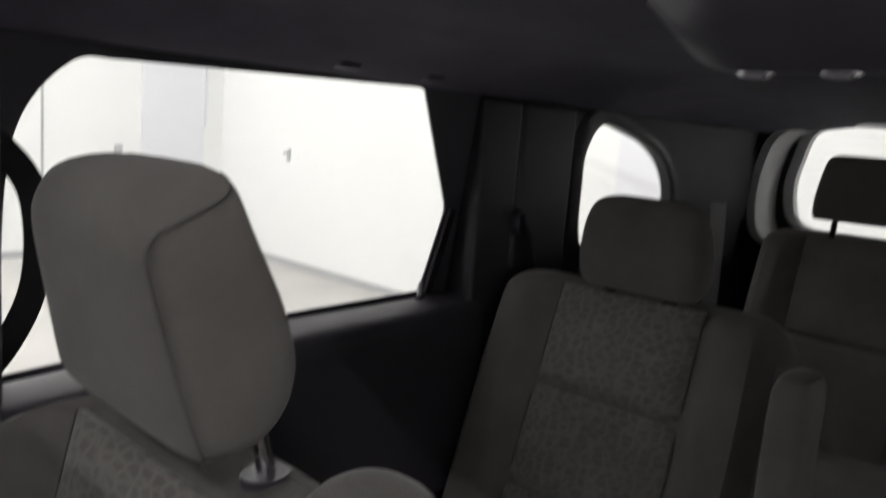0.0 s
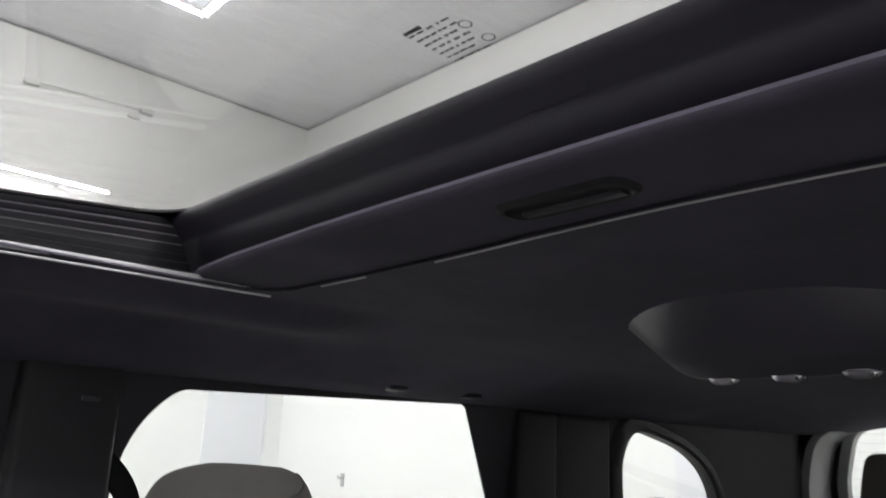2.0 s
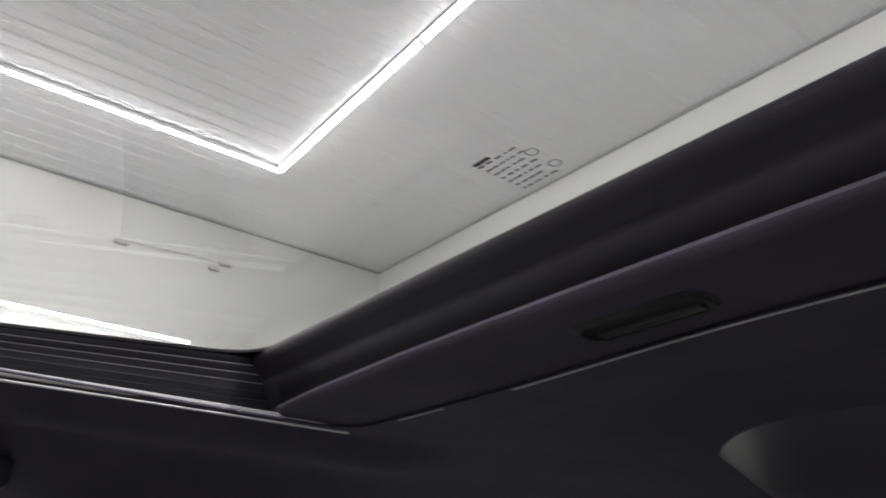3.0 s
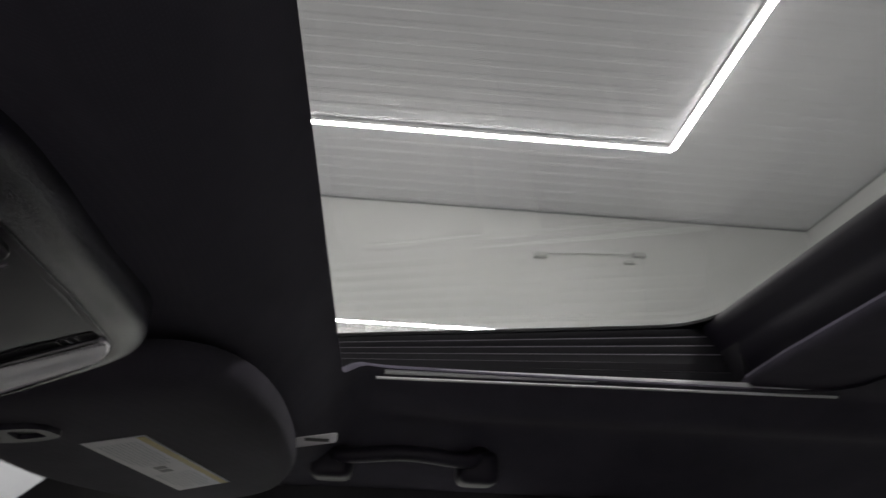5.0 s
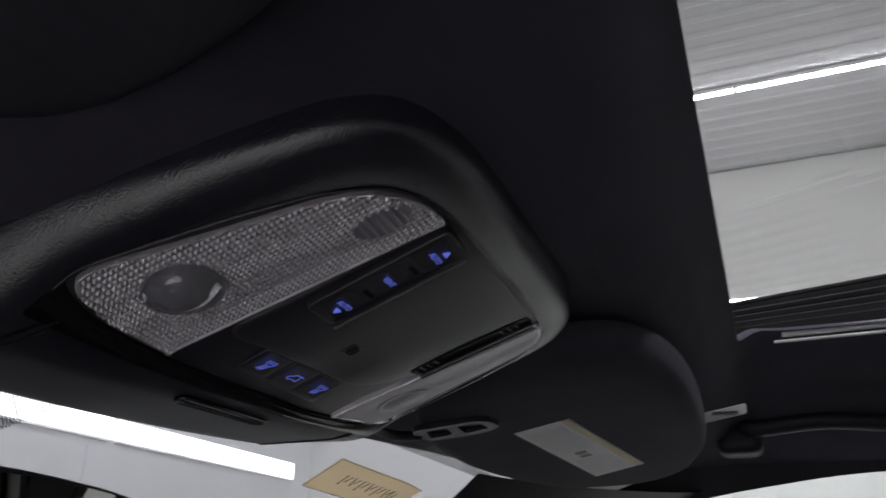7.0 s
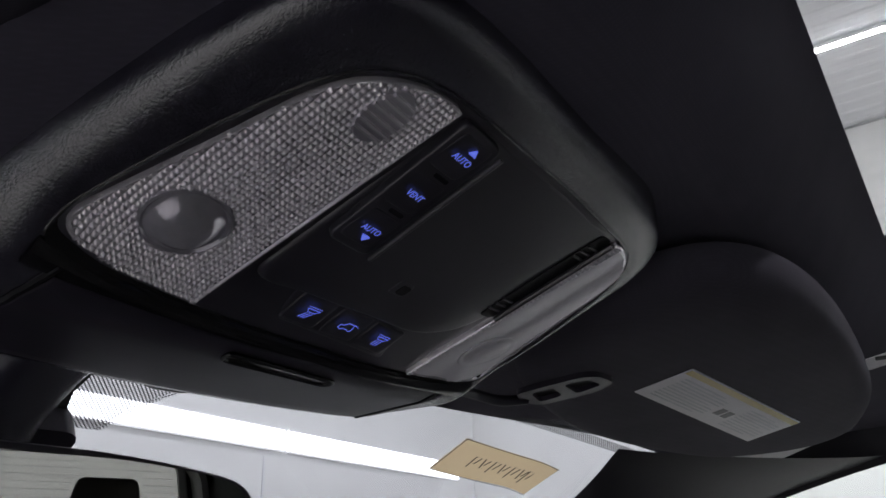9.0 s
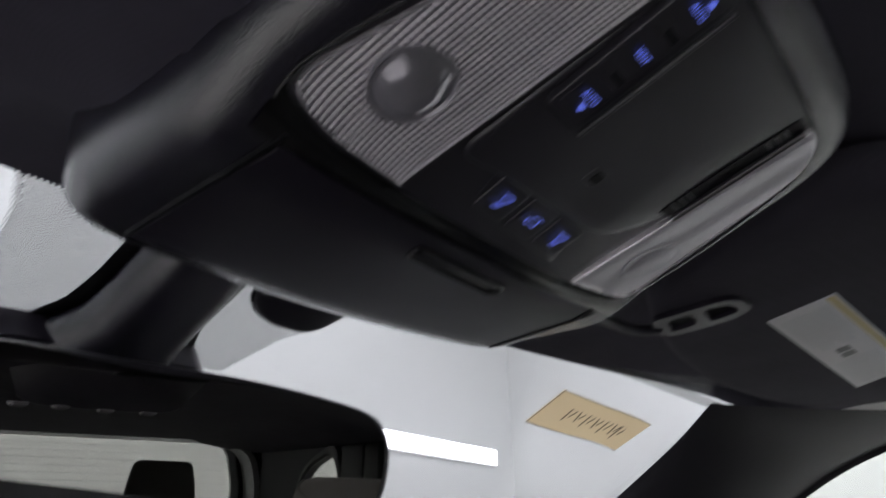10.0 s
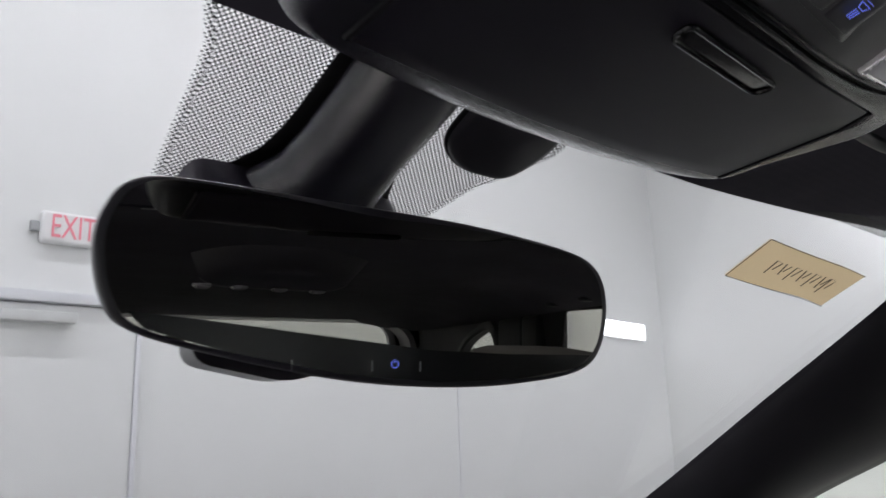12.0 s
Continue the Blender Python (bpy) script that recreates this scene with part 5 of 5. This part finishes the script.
part("board", loft([[Vector((q.x, q.y, visor_z(q.x, q.y) + z)) for q in (VC + (p - VC) * k for p in VISOR)] for k, z in ((0.9, 0.022), (0.995, 0.020), (1.0, 0.016), (0.992, 0.0105), (0.975, 0.0062), (0.945, 0.003), (0.90, 0.001), (0.84, 0.0), (0.6, 0.0), (0.2, 0.0))]), VISOR_CLOTH, visor, "black cloth-covered board")


def on_visor(x, y, h=0.0):
    return Vector((x, y, visor_z(x, y) - h))


EYES = [[Vector(p) for p in rounded(e, 0.004, 4)] for e in (((0.1745, 0.4050), (0.1755, 0.3925), (0.1940, 0.3955), (0.1945, 0.4100)), ((0.1755, 0.3865), (0.1785, 0.3735), (0.1945, 0.3725), (0.1975, 0.3885)))]
hinge = part("hinge_bracket", holed_sheet([Vector(p) for p in rounded([(0.168, 0.411), (0.171, 0.374), (0.178, 0.3675), (0.197, 0.366), (0.2055, 0.380), (0.2015, 0.413), (0.186, 0.4165)], 0.005, 4)], EYES, lambda u, v, h: on_visor(u, v, 0.0032 - h), 0.003), LID, visor, "black plastic hinge bracket with two openings")
# black plate in each opening stands for a recess's shade
for eye in EYES:
    part("recess_shade", plate(eye, lambda u, v, h: on_visor(u, v, 0.0004 + h), 0.0006), RUBBER, hinge, smooth=False)
part("hinge_pin", sweep(open_curve([on_visor(0.138, 0.4265, 0.002), on_visor(0.155, 0.4260, 0.002), on_visor(0.172, 0.4225, 0.003), on_visor(0.186, 0.414, 0.002)], 5), circle(0.003, 10), (0, 0.2, 1)), LID, hinge)
LA, LB, LC, LD = (Vector((0.236, 0.370)), Vector((0.222, 0.331)), Vector((0.443, 0.319)), Vector((0.474, 0.366)))


def on_label(s, t, h=0.0):
    """s along the label, t from its yellow edge."""
    p = LB.lerp(LC, s).lerp(LA.lerp(LD, s), t)
    return on_visor(p.x, p.y, 0.0006 + h)


# the driver's visor, a little higher
DRIVER = [p.to_2d() for p in closed_curve([(-0.150, 0.405, 0), (-0.128, 0.37, 0), (-0.132, 0.325, 0), (-0.147, 0.290, 0), (-0.18, 0.268, 0), (-0.26, 0.258, 0), (-0.408, 0.263, 0), (-0.492, 0.276, 0), (-0.568, 0.300, 0), (-0.602, 0.338, 0), (-0.585, 0.382, 0), (-0.526, 0.415, 0), (-0.32, 0.432, 0), (-0.20, 0.424, 0)], 6)]
DC = Vector((-0.36, 0.345))
second_visor = thing("sun_visor", "plain black cloth sun visor folded up over the driver's place", "sun visor")
part("board", loft([[Vector((q.x, q.y, 1.598 - 0.10 * (q.y - 0.33) + z)) for q in (DC + (p - DC) * k for p in DRIVER)] for k, z in ((0.9, 0.012), (0.99, 0.010), (1.0, 0.007), (0.992, 0.0035), (0.975, 0.0012), (0.94, 0.0), (0.6, 0.0), (0.2, 0.0))]), VISOR_CLOTH, second_visor, "black cloth-covered board")
part("pivot_rod", sweep([(-0.56, 0.40, 1.600), (-0.60, 0.40, 1.602), (-0.62, 0.41, 1.612)], circle(0.005, 8)), SMOOTH, second_visor)
label = part("warning_label", grid_sheet(lambda u, v: on_label(u, v), 12, 6, (0, 0, 0.0005)), WHITE_LABEL, visor, "white printed warning label")
part("yellow_band", grid_sheet(lambda u, v: on_label(0.006 + u * 0.988, 0.02 + v * 0.12, 0.0003), 12, 2, (0, 0, 0.0002)), YELLOW_LABEL, label)
rng = random.Random(3)
for k in range(9):
    t = 0.24 + 0.076 * k
    for s0, s1 in ((0.05, 0.42), (0.60, 0.95)) if k % 4 else ((0.05, 0.36), (0.60, 0.86)):
        part("print_bar", grid_sheet(lambda u, v: on_label(s0 + (s1 - s0) * u, t + 0.022 * v, 0.0004), 4, 1, (0, 0, 0.0002)), WALL_COOL, label, smooth=False)
for s0 in (0.455, 0.52):
    part("print_block", grid_sheet(lambda u, v: on_label(s0 + 0.045 * u, 0.48 + 0.2 * v, 0.0004), 3, 2, (0, 0, 0.0002)), GREY_PRINT, label, smooth=False)

# ---- seats and belts ----


def superring(cx, cy, z, rx, ry, power, n=44, front=1.0):
    out = []
    for i in range(n):
        a = 2 * math.pi * i / n
        c, s = math.cos(a), math.sin(a)
        k = math.copysign(abs(s) ** (2 / power), s)
        squeeze = 1 - (1 - front) * max(0.0, (k + 0.7) / 1.7)
        out.append(Vector((cx + squeeze * rx * math.copysign(abs(c) ** (2 / power), c), cy + ry * math.copysign(abs(s) ** (2 / power), s), z)))
    return out


def head_restraint(seat, cx, table, power=3.6, posts=(-0.06, 0.06), post_z=None, piping=True, post_y=None, taper=lambda z: 1.0, droop=0.0, post_mat=CHROME, piped=(-1, 1), thick=0.0065):
    """Stacked rounded sections: (z, front y, back y, half width)."""
    dense = []
    for i in range(len(table) - 1):
        for s in range(4):
            t = s / 4
            dense.append([a + (b - a) * t for a, b in zip(table[i], table[i + 1])])
    dense.append(list(table[-1]))
    for _ in range(6):
        dense = [dense[0]] + [[(a + 2 * b + c) / 4 for a, b, c in zip(*dense[i - 1:i + 2])] for i in range(1, len(dense) - 1)] + [dense[-1]]
    rings = [superring(cx, (f + b) / 2, z, w, (f - b) / 2, power, front=taper(z)) for z, f, b, w in dense]
    for ring in rings:
        for p in ring:
            p.z -= droop * smoothstep(-0.02, 0.13, p.x - cx) * smoothstep(table[-1][0] - 0.07, table[-1][0], p.z)
    rest = part("headrest", loft(rings), CLOTH, seat, "charcoal cloth headrest")
    if piping:
        for side in piped:
            line = []
            for z, f, b, w in dense[3:-4]:
                # the seam turns back along the side below the crown
                k = 0.91 - 1.5 * smoothstep(table[-1][0] - 0.065, table[-1][0] - 0.006, z) ** 1.5
                squeeze = 1 - (1 - taper(z)) * max(0.0, (k + 0.7) / 1.7)
                x = squeeze * max((1 - abs(k) ** power) ** (1 / power), 0.985 if k > 0.8 else 0.0)
                line.append(Vector((cx + side * (w * x + 0.0006), (f + b) / 2 + k * (f - b) / 2, z)))
            for p in line:
                p.z -= droop * smoothstep(-0.02, 0.13, p.x - cx) * smoothstep(table[-1][0] - 0.07, table[-1][0], p.z)
            part("piping", sweep(line, circle(0.0016, 6), (1, 0, 0)), SEAM, rest)
    z0 = table[0][0]
    y0 = (table[0][1] + table[0][2]) / 2 if post_y is None else post_y
    for x in posts:
        part("post", sweep([(cx + x, y0 + (0.018 if post_y else -0.012), z0 + 0.035), (cx + x, y0 - 0.004, post_z)], circle(thick, 14), (1, 0, 0)), post_mat, rest, "slim round post")
    return rest


def backrest(seat, cx, yf, top, half, tall, recline, insert, cloth=INSERT, grooves=(0.35, 0.7), wing=0.035, slope=0.0):
    """A padded back: side bolsters, and a sewn centre panel with cross grooves."""
    down = Vector((0, math.sin(recline), -math.cos(recline)))
    fore = Vector((0, math.cos(recline), math.sin(recline)))
    origin = Vector((cx, yf, top))

    def bulge(u):
        a = abs(u)
        return wing * smoothstep(insert * 0.92, insert + 0.16, a) * (1 - smoothstep(0.9, 1.0, a) * 0.9)
    rings = []
    n = 36
    for k in range(28):
        v = (k / 27) ** 1.7
        near = min(1.0, v / 0.12)
        shrink = 0.78 + 0.22 * math.sqrt(1 - (1 - near) ** 2)
        fat = math.sqrt(max(0.01, 1 - (1 - min(1.0, v / 0.09)) ** 2))
        wide = half * shrink * (0.97 + 0.03 * smoothstep(0.05, 0.4, v))
        ring = []
        for i in range(n + 1):
            u = -1 + 2 * i / n
            ring.append(origin + Vector((u * wide, 0, 0)) + down * (v * tall + slope * smoothstep(0.58, 1.0, u) * (1 - v)) + fore * ((-0.05 + 0.05 * fat) + bulge(u) * fat - 0.03 * (1 - fat)))
        for i in range(n, -1, -6):
            u = -1 + 2 * i / n
            ring.append(origin + Vector((u * wide * 0.98, 0, 0)) + down * (v * tall + slope * smoothstep(0.58, 1.0, u) * (1 - v)) + fore * (-0.05 - 0.07 * fat))
        rings.append(ring)
    body = part("backrest", loft(rings), CLOTH, seat, "charcoal cloth back with side bolsters")

    def sheet(u, v):
        x = (u - 0.5) * 2 * half * insert * 0.95 * (0.93 + 0.07 * v)
        g = sum(0.013 * math.exp(-((v - q) / 0.012) ** 2) for q in grooves)
        puff = 0.010 * (1 - (2 * u - 1) ** 8) * (1 - 0.9 * math.exp(-(v / 0.03) ** 2))
        return origin + Vector((x, 0, 0)) + down * (tall * (0.035 + 0.94 * v) + slope * smoothstep(0.58, 1.0, x / half) * (1 - v)) + fore * (0.002 + puff - g)
    panel = part("centre_panel", grid_sheet(sheet, 20, 70, fore * -0.008), cloth, body, "patterned cloth centre panel")
    # cord added in a darker colour to deepen the grooves' shade
    for q in grooves:
        part("groove_cord", sweep([sheet(u / 20, q) + fore * 0.0015 for u in range(21)], circle(0.0026, 6)), SEAM, body)
    for side in (0, 1):
        part("piping", sweep([sheet(side, v / 20) + fore * 0.001 for v in range(21)], circle(0.0018, 6), (1, 0, 0)), SEAM, body)
    return body


def cushion(seat, cx, y0, y1, top, half):
    part("cushion", box((cx - half, y0, top - 0.16), (cx + half, y1, top), 0.05, 4), CLOTH, seat)
    part("seat_base", box((cx - half + 0.04, y0 + 0.05, 0.4), (cx + half - 0.04, y1 - 0.08, top - 0.16), 0.01), RUBBER, seat)


front = thing("front_seat", "charcoal cloth front passenger seat with a large headrest", "car seat")
backrest(front, 0.405, -0.195, 1.272, 0.265, 0.62, 0.22, 0.56, grooves=(0.4,), wing=0.062, slope=0.07)
cushion(front, 0.412, -0.16, 0.40, 0.76, 0.25)
head_restraint(front, 0.393, [(1.290, -0.170, -0.195, 0.10), (1.302, -0.160, -0.212, 0.125), (1.318, -0.153, -0.226, 0.134), (1.340, -0.146, -0.237, 0.141), (1.372, -0.138, -0.236, 0.146), (1.408, -0.130, -0.223, 0.146), (1.436, -0.124, -0.209, 0.143), (1.458, -0.124, -0.197, 0.141), (1.477, -0.130, -0.188, 0.138), (1.490, -0.137, -0.181, 0.135), (1.498, -0.144, -0.174, 0.127), (1.502, -0.152, -0.167, 0.108)], 5.0, (-0.082, 0.082), 1.24, post_y=-0.243, taper=lambda z: 1.0 - 0.31 * (1 - math.exp(-max(0.0, z - 1.305) / 0.05)), droop=0.016, piped=(-1,), thick=0.0078)
part("shoulder_bolster", loft([superring(0.188, -0.245, z, 0.058 * k, 0.055 * k, 2.6, 28) for z, k in ((1.05, 1.0), (1.20, 1.0), (1.25, 0.95), (1.275, 0.82), (1.288, 0.62), (1.295, 0.35), (1.297, 0.1))]), CLOTH, front, "padded cloth shoulder")
for x in (-0.082, 0.082):
    part("post_guide", sweep([(0.388 + x, -0.240, 1.245), (0.388 + x, -0.238, 1.257), (0.388 + x, -0.238, 1.260)], circle(0.021, 24, 0.8), (1, 0, 0)), SMOOTH, front, "round black post guide")

second = thing("second_row_seat", "charcoal cloth second-row seat with patterned centre panel", "car seat")
backrest(second, 0.418, -1.02, 1.315, 0.252, 0.62, 0.30, 0.57, grooves=(0.30, 0.60))
cushion(second, 0.413, -0.98, -0.48, 0.80, 0.24)
head_restraint(second, 0.414, [(1.300, -1.012, -1.055, 0.095), (1.315, -1.004, -1.068, 0.110), (1.36, -0.998, -1.075, 0.113), (1.41, -1.000, -1.07, 0.106), (1.438, -1.008, -1.06, 0.096), (1.450, -1.018, -1.05, 0.078), (1.454, -1.028, -1.042, 0.05)], 4.0, (-0.055, 0.055), 1.27, False)
for x in (-0.055, 0.055):
    part("post_guide", sweep([(0.414 + x, -1.035, 1.285), (0.414 + x, -1.035, 1.306)], circle(0.014, 14, 0.8), (1, 0, 0)), RUBBER, second, "black post guide")
part("armrest", loft([superring(0.108, -0.885, z, rx, ry, 4.0, 28) for z, rx, ry in ((0.92, 0.022, 0.045), (0.95, 0.025, 0.05), (1.22, 0.025, 0.05), (1.255, 0.024, 0.047), (1.272, 0.019, 0.038), (1.278, 0.009, 0.02))]), CLOTH, second, "folded-up cloth armrest")

third = thing("third_row_seat", "charcoal cloth third-row seat with a raised headrest", "car seat", "third-row seats")
backrest(third, 0.0, -1.83, 1.378, 0.225, 0.60, 0.22, 0.62, CLOTH, grooves=(0.42,))
cushion(third, 0.0, -1.80, -1.40, 0.90, 0.22)
# posts in black: their darkness against the rear light is put into the colour
head_restraint(third, 0.0, [(1.402, -1.78, -1.84, 0.104), (1.412, -1.772, -1.848, 0.110), (1.45, -1.768, -1.85, 0.108), (1.50, -1.772, -1.848, 0.100), (1.535, -1.778, -1.842, 0.093), (1.547, -1.786, -1.834, 0.085), (1.551, -1.795, -1.825, 0.07)], 5.0, (-0.063, 0.063), 1.36, False, post_mat=RUBBER)
third.matrix_basis = pose(0.285, 0, 0)
copy_thing(third, pose(-0.285, 0, 0))


def webbing(name, label, path, width, up, mat=BELT):
    b = thing(name, label, "seat belt", "seat belts")
    part("strap", sweep(open_curve(path, 8), rounded([(-width, -0.001), (width, -0.001), (width, 0.001), (-width, 0.001)], 0.0008, 2), up), mat, b)
    return b


b = webbing("seat_belt", "black front seat belt hanging slack from the pillar", [(0.712, -0.150, 1.500), (0.712, -0.182, 1.480), (0.712, -0.208, 1.445), (0.712, -0.217, 1.402), (0.712, -0.216, 1.350), (0.712, -0.205, 1.307), (0.712, -0.180, 1.262), (0.710, -0.150, 1.230), (0.70, -0.120, 1.190), (0.69, -0.05, 0.9)], 0.016, (1, 0.15, 0))
part("guide_loop", loft([[Vector((0.684 + dx, 0.006 + r * 0.026 * c, 1.535 + r * 0.03 * s)) for c, s in circle(1.0, 24)] for dx, r in ((0.012, 1.0), (-0.004, 1.0), (-0.012, 0.86), (-0.012, 0.62), (0.0, 0.5), (0.012, 0.5))], caps=False), SMOOTH, b, "black belt guide loop")
part("guide_cover", loft([superring(0.684, 0.004, z, rx, ry, 3.0, 24) for z, rx, ry in ((1.42, 0.02, 0.035), (1.50, 0.024, 0.04), (1.575, 0.022, 0.036), (1.59, 0.012, 0.02))]), GREYTRIM, b, "grey plastic height adjuster")
b = webbing("seat_belt", "black second-row seat belt hanging beside the pillar", [(0.676, -1.045, 1.372), (0.672, -1.062, 1.36), (0.670, -1.082, 1.335), (0.672, -1.097, 1.285), (0.676, -1.10, 1.2), (0.68, -1.10, 0.9)], 0.012, (1, 0.3, 0))
part("guide_loop", loft([[Vector((0.678 + dx, -1.04 + r * 0.013 * c, 1.378 + r * 0.026 * s)) for c, s in circle(1.0, 20)] for dx, r in ((0.012, 1.0), (-0.008, 0.95), (-0.012, 0.7), (0.012, 0.5))], caps=False), SMOOTH, b, "black belt guide loop")
webbing("seat_belt", "grey third-row seat belt against the rear side trim", [(0.69, -1.975, 1.40), (0.69, -1.99, 1.30), (0.70, -2.03, 1.10), (0.71, -2.05, 0.9)], 0.020, (0.39, -0.92, 0), BELT_GREY)
# moulded mark on the middle pillar, too faint to read
m = thing("pillar_mark", "faint moulded mark on the black pillar trim", "marking")
for k in range(5):
    part("mark_bar", box((side_x(1.6) - 0.0165, -0.129 - 0.0045 * k, 1.560), (side_x(1.6) - 0.0135, -0.126 - 0.0045 * k, 1.566)), SMOOTH, m, smooth=False)
